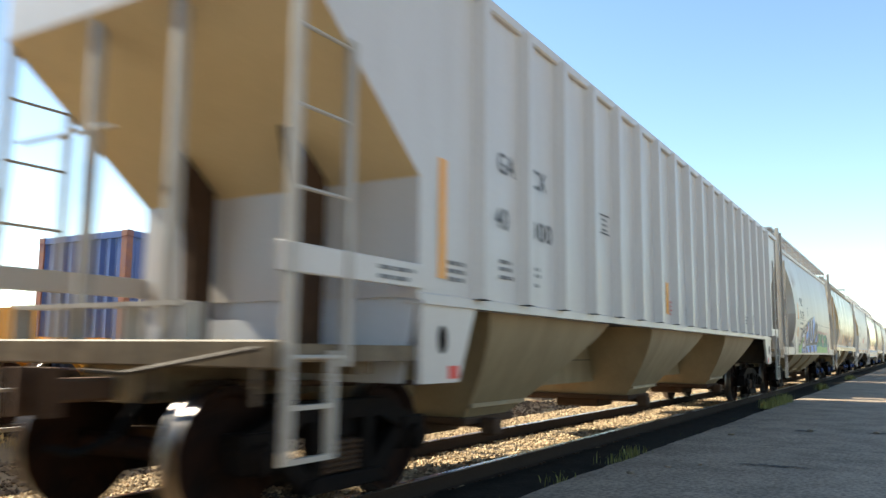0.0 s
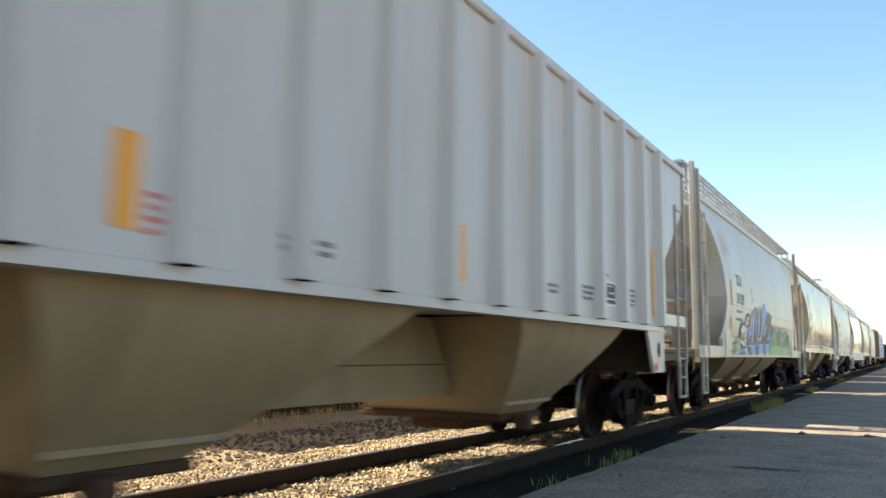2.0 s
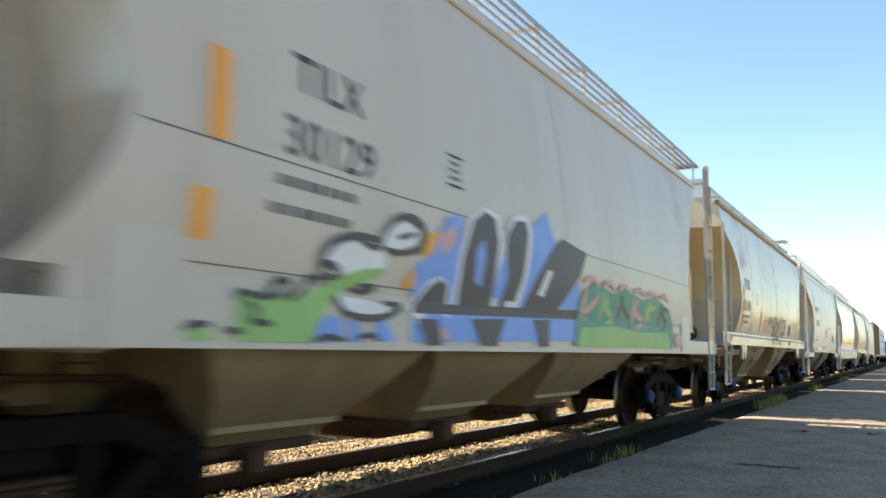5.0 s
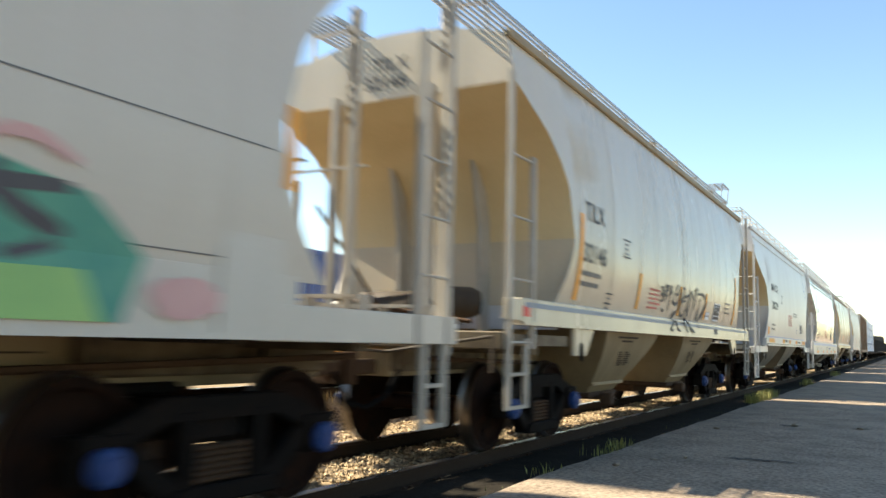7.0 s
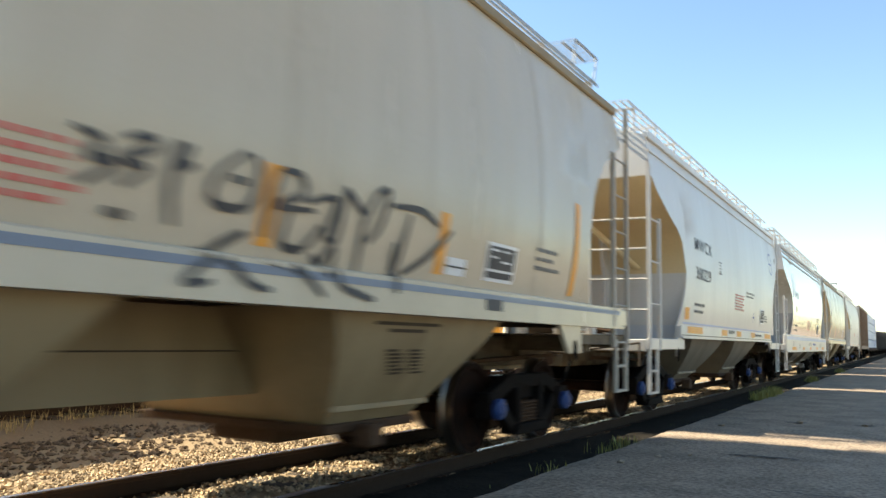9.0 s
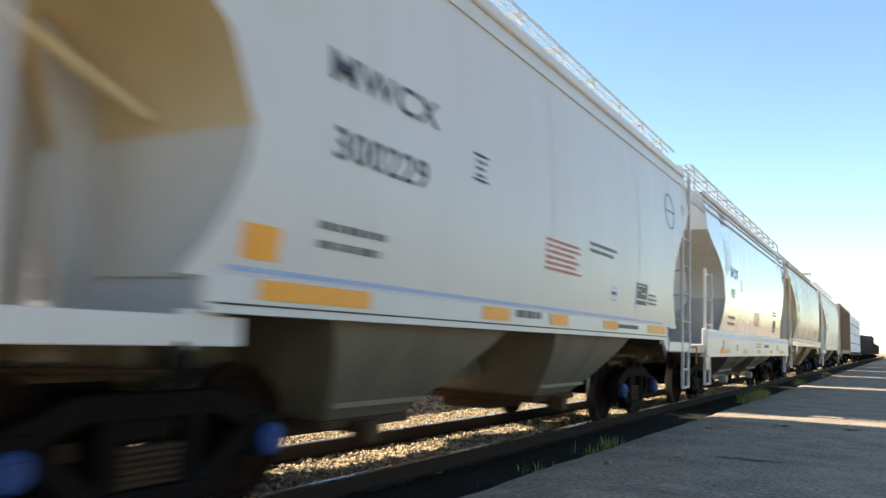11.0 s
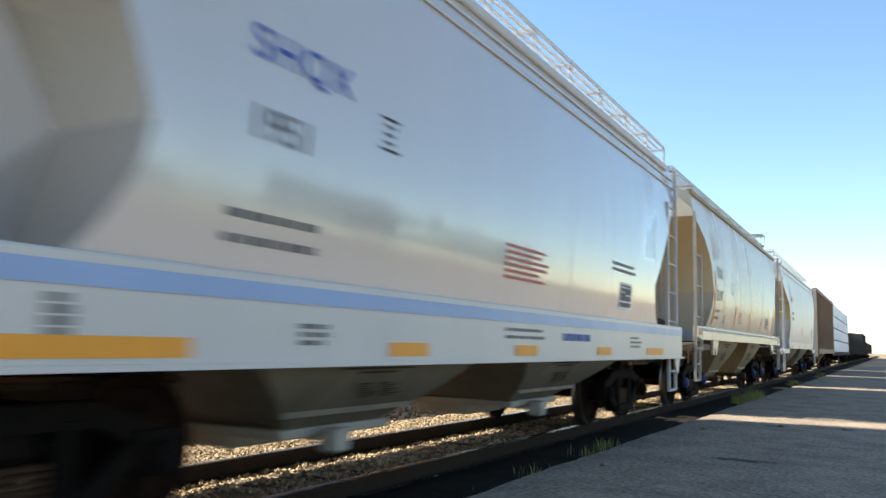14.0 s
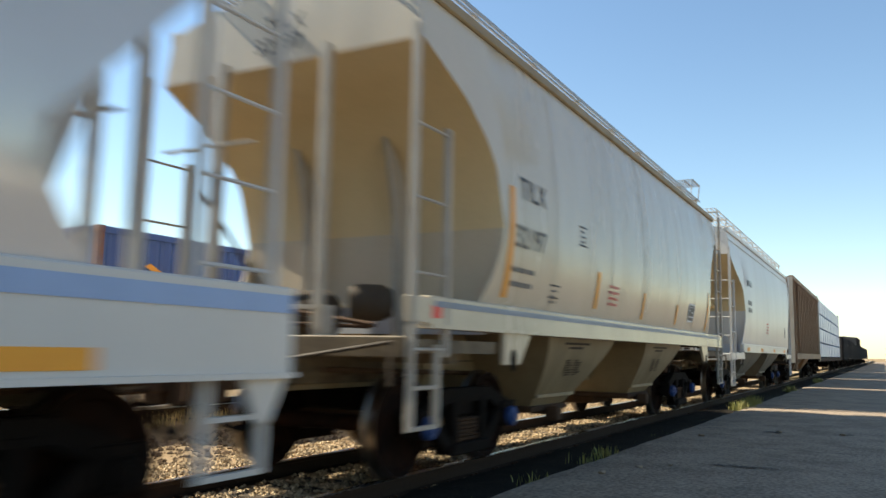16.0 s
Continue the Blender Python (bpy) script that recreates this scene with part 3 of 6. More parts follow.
            lathe(bm, [(s * 0.6, 0.085), (s * 0.82, 0.11), (s * 1.02, 0.075)], 12, [0, 0])
            for k in range(3):
                a = k * math.tau / 3
                box(bm, s * 0.765, s * 0.79, 0.27 * math.cos(a) - 0.03, 0.27 * math.cos(a) + 0.03, 0.27 * math.sin(a) - 0.03, 0.27 * math.sin(a) + 0.03)
        lathe(bm, [(-0.62, 0.085), (0, 0.075), (0.62, 0.085)], 12, [0, 0])
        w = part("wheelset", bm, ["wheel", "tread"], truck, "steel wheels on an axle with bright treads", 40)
        w.matrix_basis = pose(0, d, 0.457)
        WHEELS.append((w, d, random.uniform(0, 360)))
    return truck


def build_ladder(parent, u, y0, y1, z0, z1, rungs, material, facing="side", x1=None, tall=None, low_first=False):
    """Two stiles with round rungs; along the side, or across the end."""
    bm = bmesh.new()
    if facing == "side":
        za, zb = (z1, tall or z1) if low_first else (tall or z1, z1)
        box(bm, u - 0.025, u + 0.025, y0 - 0.035, y0 + 0.035, z0, za)
        box(bm, u - 0.025, u + 0.025, y1 - 0.03, y1 + 0.03, z0, zb)
    else:
        box(bm, u - 0.03, u + 0.03, y0 - 0.03, y0 + 0.03, z0, z1)
        box(bm, x1 - 0.03, x1 + 0.03, y0 - 0.03, y0 + 0.03, z0, z1)
    lad = part("ladder", bm, material, parent)
    first = None
    for k in range(rungs):
        z = z0 + 0.06 + (z1 - z0 - 0.12) * k / max(1, rungs - 1)
        if first is None:
            bm = bmesh.new()
            if facing == "side":
                rod(bm, (u, y0, 0), (u, y1, 0), 0.014)
            else:
                rod(bm, (u, y0, 0), (x1, y0, 0), 0.014)
            first = part("rung", bm, material, lad)
            first.matrix_basis = pose(0, 0, z)
        else:
            again(first, lad, pose(0, 0, z))
    return lad


def build_coupler(parent, y, way):
    bm = bmesh.new()
    a, b = sorted((y, y + way * 0.45))
    box(bm, -0.09, 0.09, a, b, 0.80, 0.95, 0.02)
    k = y + way * 0.45
    out = [(-0.2, k), (0.16, k), (0.2, k + way * 0.1), (0.1, k + way * 0.16), (0.08, k + way * 0.06), (-0.1, k + way * 0.06), (-0.12, k + way * 0.16), (-0.22, k + way * 0.12)]
    lo = [bm.verts.new((x, yy, 0.72)) for x, yy in out]
    hi = [bm.verts.new((x, yy, 1.02)) for x, yy in out]
    bm.faces.new(lo)
    bm.faces.new(hi[::-1])
    for i in range(len(out)):
        j = (i + 1) % len(out)
        bm.faces.new((lo[i], lo[j], hi[j], hi[i]))
    part("coupler", bm, "rust", parent, "rusty knuckle coupler")
    bm = bmesh.new()
    pts = [(0.35, y, 0.85), (0.33, y + way * 0.2, 0.6), (0.25, y + way * 0.4, 0.5), (0.15, y + way * 0.52, 0.55)]
    for p, q in zip(pts, pts[1:]):
        rod(bm, p, q, 0.025)
    part("air_hose", bm, "hole", parent)


def build_hopper(y0, length, spec):
    """A covered hopper car; local y runs from its near end, z from the rail."""
    car = dict(spec)
    L, w, eave, ridge, sheet = length, car["w"], car["eave"], car["ridge"], car["sheet"]
    ob = thing(car.get("name", "covered_hopper_car"), pose(TRACK, y0, 0), car["label"], "freight car", "cars of the train")
    car.update(ob=ob, L=L)
    slope = car["slope"]
    (yt, zt), (yb, zb) = slope[0], slope[-1]
    mat_side, mat_frame = car["paint"], car["frame"]
    # body
    low = car["curve"] is not None

    back = car.get("slope_rear", slope)
    yr, zr = back[-1]

    def under(d, end=0):
        """Height of the end slope sheet at the distance d from the end."""
        line = back if end else slope
        return float(np.interp(d, [q[0] for q in line], [q[1] for q in line]))

    def section(y, z0):
        pts = []
        n = 12
        for k in range(n + 1):
            z = z0 + (eave - z0) * k / n
            pts.append((side_u(car, z), y, z))
        ue = side_u(car, eave)
        for k in range(1, 8):
            a = k / 8
            pts.append((ue * (1 - 2 * a), y, eave + (ridge - eave) * math.sin(math.pi * a) ** 0.8))
        for k in range(n, -1, -1):
            z = z0 + (eave - z0) * k / n
            pts.append((-side_u(car, z), y, z))
        return pts

    y1 = back[0][0]
    ytail = y1
    half = [yt] + [yt + (yb - yt) * k / 8 for k in range(1, 8)] + [yb - 0.001]
    tail = [y1] + [y1 + (yr - y1) * k / 8 for k in range(1, 8)] + [yr - 0.001]
    inner = [yb + (L - yb - yr) * k / 10 for k in range(11)]
    stations = [(y, under(y)) for y in half] + [(y, sheet) for y in inner] + [(L - y, under(y, 1)) for y in reversed(tail)]
    bm = bmesh.new()
    loft(bm, [section(y, z) for y, z in stations])
    bm.normal_update()
    # downward end slopes take the paint that carries the painted ground bounce
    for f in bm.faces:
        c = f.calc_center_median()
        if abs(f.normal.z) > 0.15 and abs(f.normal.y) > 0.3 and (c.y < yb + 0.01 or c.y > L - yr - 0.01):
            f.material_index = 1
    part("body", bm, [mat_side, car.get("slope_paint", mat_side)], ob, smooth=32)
    ue = side_u(car, eave)
    # eave rail along the roof edge
    for s in (-1, 1):
        bm = box(bmesh.new(), s * ue - 0.05, s * ue + 0.05, yt, L - yt, eave - 0.06, eave + 0.05, 0.015)
        part("roof_rail", bm, car.get("rail_paint", mat_side), ob)
    # ribs
    if car.get("ribs"):
        z0, z1 = sheet + 0.03, eave - 0.02
        count, first_y, last_y = car["ribs"]
        rib = None
        for k in range(count):
            y = first_y + (last_y - first_y) * k / (count - 1)
            for s in (-1, 1):
                if rib is None or k < 2:
                    bm = bmesh.new()
                    prof = [(-0.115, 0.0), (-0.055, 0.1), (0.055, 0.1), (0.115, 0.0)]
                    loft(bm, [[(px, py, z) for py, px in prof] for z in (z0, z1)])
                    rib = part("rib", bm, mat_side, ob)
                    rib.matrix_basis = pose(s * w, y, 0, 0, 0, 0 if s > 0 else 180)
                else:
                    again(rib, ob, pose(s * w, y, 0, 0, 0, 0 if s > 0 else 180))
                if s > 0:
                    # black plate paints the shade inside the rib's open lower end
                    foot = box(bmesh.new(), w, w + 0.092, y - 0.07, y + 0.07, z0 - 0.006, z0 + 0.004)
                    part("rib_hollow_shade", foot, "hole", ob)
    # weld seams
    if car.get("seams"):
        for y in car["seams"]:
            bm = bmesh.new()
            n = 14
            a, b = [], []
            for k in range(n + 1):
                z = sheet + 0.02 + (eave - sheet - 0.1) * k / n
                a.append(bm.verts.new((side_u(car, z) + 0.004, y - 0.012, z)))
                b.append(bm.verts.new((side_u(car, z) + 0.004, y + 0.012, z)))
            for k in range(n):
                bm.faces.new((a[k], b[k], b[k + 1], a[k + 1]))
            part("seam", bm, mat_side, ob)
    # side sills
    s0, s1, su = car["sill"]
    car["sill_u"] = su
    for s in (-1, 1):
        bm = bmesh.new()
        a, b = sorted((s * (su - 0.1), s * su))
        box(bm, a, b, car["sill_y"], L - car["sill_y"], s0, s1, 0.012)
        a, b = sorted((s * (su - 0.14), s * (su + 0.03)))
        box(bm, a, b, car["sill_y"], L - car["sill_y"], s0 - 0.012, s0 + 0.02)
        part("side_sill", bm, car.get("sill_paint", mat_side), ob)
    # transverse bulkheads, end posts, end frames
    for end in (0, 1):
        def Y(y):
            return L - y if end else y
        yb, zb = back[-1] if end else slope[-1]
        ya, yc = sorted((Y(yb + 0.02), Y(yb + 0.07)))
        bm = bmesh.new()
        prof = [(-side_u(car, z), z) for z in np.linspace(zb + 0.05, sheet, 7)] + [(-1.38, car["bulk"]), (1.38, car["bulk"])] + [(side_u(car, z), z) for z in np.linspace(sheet, zb + 0.05, 7)]
        fr = [bm.verts.new((x * 0.985, ya, z)) for x, z in prof]
        bk = [bm.verts.new((x * 0.985, yc, z)) for x, z in prof]
        bm.faces.new(fr)
        bm.faces.new(bk[::-1])
        for i in range(len(fr)):
            j = (i + 1) % len(fr)
            bm.faces.new((fr[i], fr[j], bk[j], bk[i]))
        # far-end sheet is coloured dark to paint the shade behind the last bay
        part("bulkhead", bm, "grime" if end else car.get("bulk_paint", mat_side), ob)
        if car.get("wing"):
            # the side sheet swings back towards the end below its narrowest point
            for s in (-1, 1):
                bm = bmesh.new()
                secs = []
                for k in range(9):
                    f = k / 8
                    z = zb + (sheet - 0.02 - zb) * f
                    u, ye = side_u(car, z), yb - car["wing"] * f ** 1.8 - 0.004
                    secs.append([(s * u, Y(ye), z), (s * u, Y(yb + 0.04), z), (s * (u - 0.025), Y(yb + 0.04), z), (s * (u - 0.025), Y(ye), z)])
                loft(bm, secs)
                part("side_wing", bm, mat_side, ob, smooth=40)
        if car.get("gusset"):
            for s in (-1, 1):
                bm = bmesh.new()
                xa, xb = sorted((s * 1.54, s * 1.57))
                prism(bm, [(Y(0.02), 1.0), (Y(0.42), 1.0), (Y(0.27), 0.72), (Y(0.17), 0.72)], xa, xb)
                part("corner_gusset", bm, car.get("sill_paint", mat_side), ob)
        # platform over the truck: end sill, draft sill, deck plate and side beams
        pz = car["deck"]
        a, b = sorted((Y(0.0), Y(0.12)))
        part("end_sill", box(bmesh.new(), -1.5, 1.5, a, b, pz - 0.17, pz, 0.012), car.get("end_paint", mat_frame), ob)
        bm = bmesh.new()
        a, b = sorted((Y(0.12), Y(yb + 0.3)))
        box(bm, -0.3, 0.3, a, b, pz - 0.42, pz - 0.05, 0.02)
        for s in (-1, 1):
            xa, xb = sorted((s * 1.38, s * 1.5))
            a, b = sorted((Y(0.12), Y(yb + 0.02)))
            box(bm, xa, xb, a, b, pz - 0.13, pz - 0.02)
            xa, xb = sorted((s * 0.3, s * 1.36))
            a, b = sorted((Y(0.95), Y(1.15)))
            box(bm, xa, xb, a, b, pz - 0.22, pz - 0.04)
            xa, xb = sorted((s * 0.33, s * 0.43))
            a, b = sorted((Y(0.12), Y(0.95)))
            box(bm, xa, xb, a, b, pz - 0.34, pz - 0.14)
        part("end_frame", bm, "deck_brown", ob)
        a, b = sorted((Y(0.125), Y(yb + 0.015)))
        part("deck_plate", box(bmesh.new(), -1.37, 1.37, a, b, pz - 0.035, pz - 0.022), "deck_brown", ob, "dusty brown deck plate over the truck")
        # uncoupling lever and brake rod along the end sill
        bm = bmesh.new()
        yo = Y(-0.05)
        rod(bm, (1.42, yo, pz - 0.05), (0.25, yo, pz - 0.22), 0.016)
        rod(bm, (0.25, yo, pz - 0.22), (0.06, Y(-0.25), pz - 0.2), 0.016)
        rod(bm, (1.42, yo, pz - 0.05), (1.42, yo, pz - 0.38), 0.016)
        part("uncoupling_lever", bm, "grime", ob)
        bm = bmesh.new()
        rod(bm, (0.62, Y(0.2), pz - 0.28), (0.55, Y(yb + 1.6), pz - 0.36), 0.025)
        rod(bm, (-0.62, Y(0.2), pz - 0.28), (-0.5, Y(yb + 1.6), pz - 0.36), 0.025)
        part("brake_rod", bm, "rust", ob)
        # struts from the deck up to the slope sheet
        sx, sw = car.get("strut", (0.62, 0.06))
        for s in (-1, 1):
            # a tapered brace plate, deep under the slope sheet and narrow at the deck
            d0 = car.get("brace", yb - 0.5)
            line = [(Y(d), under(d, end) - 0.004) for d in np.linspace(d0, yb - 0.06, 6)]
            q = line + [(Y(yb - 0.06), pz - 0.02), (Y(yb - 0.26), pz - 0.02), (Y(yb - 0.3), under(d0, end) - 0.75)]
            bm = bmesh.new()
            prism(bm, q, s * sx - sw, s * sx + sw)
            part("strut", bm, car.get("strut_paint", "rust"), ob)
            bm = bmesh.new()
            zz2 = under(0.3, end)
            a, b = sorted((Y(0.06), Y(0.15)))
            px = car.get("post_x", 0.6)
            box(bm, s * px - 0.035, s * px + 0.035, a, b, pz - 0.02, max(zz2 + 0.1, slope[0][1]) if end == 0 else zz2 + 0.1)
            part("end_post", bm, mat_frame, ob)
        if car.get("diagonal"):
            bm = bmesh.new()
            for s in (-1, 1):
                rod(bm, (s * 0.12, Y(0.75), under(0.75, end) - 0.05), (s * 0.8, Y(yb - 0.05), zb + 0.1), 0.05, 8)
            part("diagonal_brace", bm, car.get("slope_paint", mat_side), ob)
        if car.get("shear_plates"):
            for s in (-1, 1):
                bm = bmesh.new()
                zd = under(0.7, end)
                q = [(0.8, 0.7, zd), (0.18, 1.0, pz - 0.02), (0.18, yb, pz - 0.02), (0.8, yb, zb), (0.8, yb - 0.4, under(yb - 0.4, end))]
                near = [bm.verts.new((s * x, Y(y), z)) for x, y, z in q]
                far = [bm.verts.new((s * (x - 0.025), Y(y), z)) for x, y, z in q]
                bm.faces.new(near)
                bm.faces.new(far[::-1])
                for i in range(len(q)):
                    j = (i + 1) % len(q)
                    bm.faces.new((near[i], near[j], far[j], far[i]))
                part("shear_plate", bm, "bulk_cool", ob, "slanted steel plate under the end slope")
        if car.get("column"):
            bm = bmesh.new()
            cw = car["column"]
            ca, cb = yb - 0.62, yb - 0.2
            top = under(ca, end)
            loft(bm, [[(x * f, Y(y), z) for x, y in ((-cw, ca), (cw, ca), (cw, cb), (-cw, cb))] for f, z in ((1.0, pz - 0.02), (1.0, top - 0.9), (1.9, top - 0.25), (2.1, top + 0.02))])
            bmesh.ops.bevel(bm, geom=[e for e in bm.edges if abs((e.verts[0].co - e.verts[1].co).z) > 0.2], offset=0.06, segments=2, affect="EDGES")
            part("centre_column", bm, mat_side, ob, "flared steel column under the end slope", 40)
        # crossover step and grab irons
        bm = bmesh.new()
        for k in range(4):
            a, b = sorted((Y(0.02 + k * 0.055), Y(0.034 + k * 0.055)))
            box(bm, -1.15, 0.7, a, b, pz + 0.22, pz + 0.25)
        for x in (-1.15, -0.5, 0.1, 0.69):
            a, b = sorted((Y(0.02), Y(0.2)))
            box(bm, x - 0.01, x + 0.01, a, b, pz - 0.02, pz + 0.24)
        part("crossover_step", bm, mat_frame, ob)
        bm = bmesh.new()
        a, b = sorted((Y(-0.01), Y(0.03)))
        zc = car["cross"] + 0.35
        box(bm, -1.2, car.get("bar_end", -0.1), a, b, zc - 0.012, zc + 0.012)
        part("grab_iron", bm, mat_frame, ob)
        z1 = car["lad_z"][1]
        if car.get("end_rungs"):
            for zz in np.arange(pz + 0.42, z1 - 0.05, 0.44):
                part("end_rung", rod(bmesh.new(), (0.5, Y(0.03), zz), (1.52, Y(0.05), zz), 0.014), mat_frame, ob)
        # ladders: tall at the corner, on both sides and ends
        ly0, ly1 = sorted((Y(car["lad"][0]), Y(car["lad"][1])))
        z0, z1 = car["lad_z"]
        for s in (-1, 1):
            outer, inner = (z1 + car.get("rise", 0.75), z1) if end == 0 else (eave + 0.05, eave - 0.65)
            foot = pz - 0.16
            build_ladder(ob, s * 1.53, ly0, ly1, foot, inner, max(3, round((inner - foot) / 0.44)), mat_frame, tall=outer, low_first=end == 1)
            # stirrup: two steps hung below the sill
            k0, k1 = sorted((Y(car["lad"][0] + 0.02), Y(car["lad"][1] - 0.12)))
            bm = bmesh.new()
            outer_u, t = s * 1.52, 0.035
            path = [(k0 - t, foot + 0.1), (k0 - t, z0 - 0.02), (k1 + t, z0 - 0.02), (k1 + t, foot + 0.1), (k1 - t, foot + 0.1), (k1 - t, z0 + 0.012), (k0 + t, z0 + 0.012), (k0 + t, foot + 0.1)]
            prism(bm, path, outer_u - 0.02, outer_u + 0.02)
            step = part("stirrup", bm, mat_frame, ob, "steel stirrup step below the sill")
            part("tread", box(bmesh.new(), outer_u - 0.03, outer_u + 0.03, k0 + t, k1 - t, z0 + 0.29, z0 + 0.318), mat_frame, step)
        for s in (-1, 1):
            # tie bar from the ladder to the side sill
            a, b = sorted((Y(0.0), Y(yb + 0.05)))
            tz0, tz1 = car["tie"]
            bm = bmesh.new()
            xa, xb = sorted((s * 1.5, s * 1.545))
            box(bm, xa, xb, a, b, tz0, tz1, 0.006)
            part("side_tie", bm, car.get("tie_paint", mat_side), ob)
        if car.get("tall_post"):
            for s in (-1, 1):
                bm = bmesh.new()
                a, b = sorted((Y(0.0), Y(0.14)))
                box(bm, s * 1.45 - 0.045, s * 1.45 + 0.045, a, b, pz - 0.25, car["tall_post"], 0.01)
                part("corner_post", bm, mat_frame, ob)
        # brake gear on the near end of the far side
        if end == car.get("brake", 0):
            bm = lathe(bmesh.new(), [(-0.2, 0.02), (-0.2, 0.14), (-0.12, 0.17), (0.1, 0.17), (0.2, 0.12), (0.22, 0.02)], 16)
            c = part("brake_cylinder", bm, car.get("tank_paint", "grime"), ob, smooth=40)
            c.matrix_basis = pose(0.55, Y(0.95), pz + 0.32, 0, 0, 35)
            bm = lathe(bmesh.new(), [(-0.45, 0.02), (-0.45, 0.2), (-0.38, 0.25), (0.38, 0.25), (0.45, 0.2), (0.45, 0.02)], 18)
            c = part("air_tank", bm, car.get("tank_paint", "grime"), ob, smooth=40)
            tx, ty, tz = car.get("tank", (-0.35, 0.95, 0.3))
            c.matrix_basis = pose(tx, Y(ty), pz + tz)
            for dx in (-0.25, 0.25):
                bm = box(bmesh.new(), tx + dx - 0.03, tx + dx + 0.03, Y(ty) - 0.07, Y(ty) + 0.07, pz - 0.02, pz + tz - 0.2)
                part("tank_saddle", bm, car.get("tank_paint", "grime"), ob)
            bm = bmesh.new()
            rod(bm, (0.55, Y(0.95), pz + 0.1), (-0.2, Y(0.6), pz + 0.12), 0.02)
            rod(bm, (-0.2, Y(0.6), pz + 0.12), (-0.9, Y(0.2), 2.6), 0.02)
            rod(bm, (0.9, Y(0.5), pz + 0.1), (-0.9, Y(0.45), pz + 0.35), 0.025)
            part("brake_pipe", bm, "rust", ob)
        build_coupler(ob, Y(0.05), 1 if end else -1)
    if car.get("corner_plate"):
        a0, b0, c0 = car["corner_plate"]
        for end in (0, 1):
            for s in (-1, 1):
                a, b = sorted((L - a0, L - b0)) if end else (a0, b0)
                xa, xb = sorted((s * 1.50, s * 1.565))
                part("corner_plate", box(bmesh.new(), xa, xb, a, b, s0, c0, 0.012), mat_side, ob)
    # centre sill
    bm = box(bmesh.new(), -0.2, 0.2, 0.1, L - 0.1, 0.78, 1.12)
    yb = slope[-1][0]
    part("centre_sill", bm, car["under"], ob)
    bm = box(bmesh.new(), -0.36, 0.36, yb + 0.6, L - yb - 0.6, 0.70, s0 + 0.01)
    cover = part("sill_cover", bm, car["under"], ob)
    bm = box(bmesh.new(), -0.37, 0.37, yb + 0.6, L - yb - 0.6, 1.02, 1.032)
    part("joint_strip", bm, "grime", cover)
    # hopper bays
    for a, b, a1, b1 in car["bays"]:
        c, mouth = (a1 + b1) / 2, (b1 - a1) / 2
        bm = bmesh.new()
        wt = su - 0.12
        gz = car.get("gate_top", 0.48)
        secs = []
        for k in range(6):
            f = k / 5
            z = s0 + 0.02 - (s0 - gz) * f
            ww = wt - (wt - car["spout"]) * (f ** 1.35)
            ya, yb2 = a + (c - mouth - a) * f, b + (c + mouth - b) * f
            secs.append([(-ww, ya, z), (ww, ya, z), (ww, yb2, z), (-ww, yb2, z)])
        loft(bm, secs)
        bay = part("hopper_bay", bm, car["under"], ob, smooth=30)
        bm = box(bmesh.new(), -car["spout"] - 0.05, car["spout"] + 0.05, c - mouth - 0.05, c + mouth + 0.05, 0.43, gz + 0.02, 0.01)
        box(bm, -0.35, 0.35, c - mouth + 0.12, c + mouth - 0.12, 0.30, 0.43, 0.02)
        rod(bm, (-car["spout"] - 0.25, c - 0.25, 0.42), (car["spout"] + 0.25, c - 0.25, 0.42), 0.03)
        box(bm, car["spout"] + 0.1, car["spout"] + 0.27, c - 0.34, c - 0.16, 0.33, 0.5, 0.02)
        part("outlet_gate", bm, car.get("gate_paint", "rust"), bay, "dark steel discharge gate")
        bm = bmesh.new()
        z = gz + 0.14
        f = (s0 + 0.02 - z) / (s0 - gz)
        ww = wt - (wt - car["spout"]) * f ** 1.35
        box(bm, ww - 0.02, ww + 0.03, a + (c - mouth - a) * f, b + (c + mouth - b) * f, z - 0.02, z + 0.02)
        part("stiffener", bm, car["under"], bay)
        if car.get("bay_print"):
            bm = bmesh.new()
            rng = random.Random(int(a * 10))
            for k in range(7):
                f = 0.34 + 0.035 * k
                for y in (c - 0.32 + 0.1 * k * 0.3, c - 0.02 + 0.1 * k * 0.3):
                    wd = rng.uniform(0.12, 0.26)
                    q = []
                    for ff, yy in ((f, y), (f, y + wd), (f + 0.022, y + wd), (f + 0.022, y)):
                        q.append(bm.verts.new((wt - (wt - car["spout"]) * ff ** 1.35 + 0.012, yy, s0 + 0.02 - (s0 - gz) * ff)))
                    bm.faces.new(q)
            part("small_print", bm, "grime", bay)
            bm = bmesh.new()
            for f, y, wd in ((0.1, c - 0.6, 0.9), (0.16, c - 0.4, 0.5)):
                q = []
                for ff, yy in ((f, y), (f, y + wd), (f + 0.03, y + wd), (f + 0.03, y)):
                    q.append(bm.verts.new((wt - (wt - car["spout"]) * ff ** 1.35 + 0.012, yy, s0 + 0.02 - (s0 - gz) * ff)))
                bm.faces.new(q)
            part("small_print", bm, "grime", bay)
    # bolster side panels over the trucks
    if car.get("panel"):
        p0, p1, pz0 = car["panel"]
        for end in (0, 1):
            for s in (-1, 1):
                q = [(p0, s0), (p1, s0), (p1 - 0.28, pz0), (p0, pz0)]
                q = [(L - y, z) for y, z in q] if end else q
                bm = bmesh.new()
                xa, xb = sorted((s * 1.5, s * 1.545))
                prism(bm, q, xa, xb)
                pan = part("bolster_panel", bm, mat_side, ob)
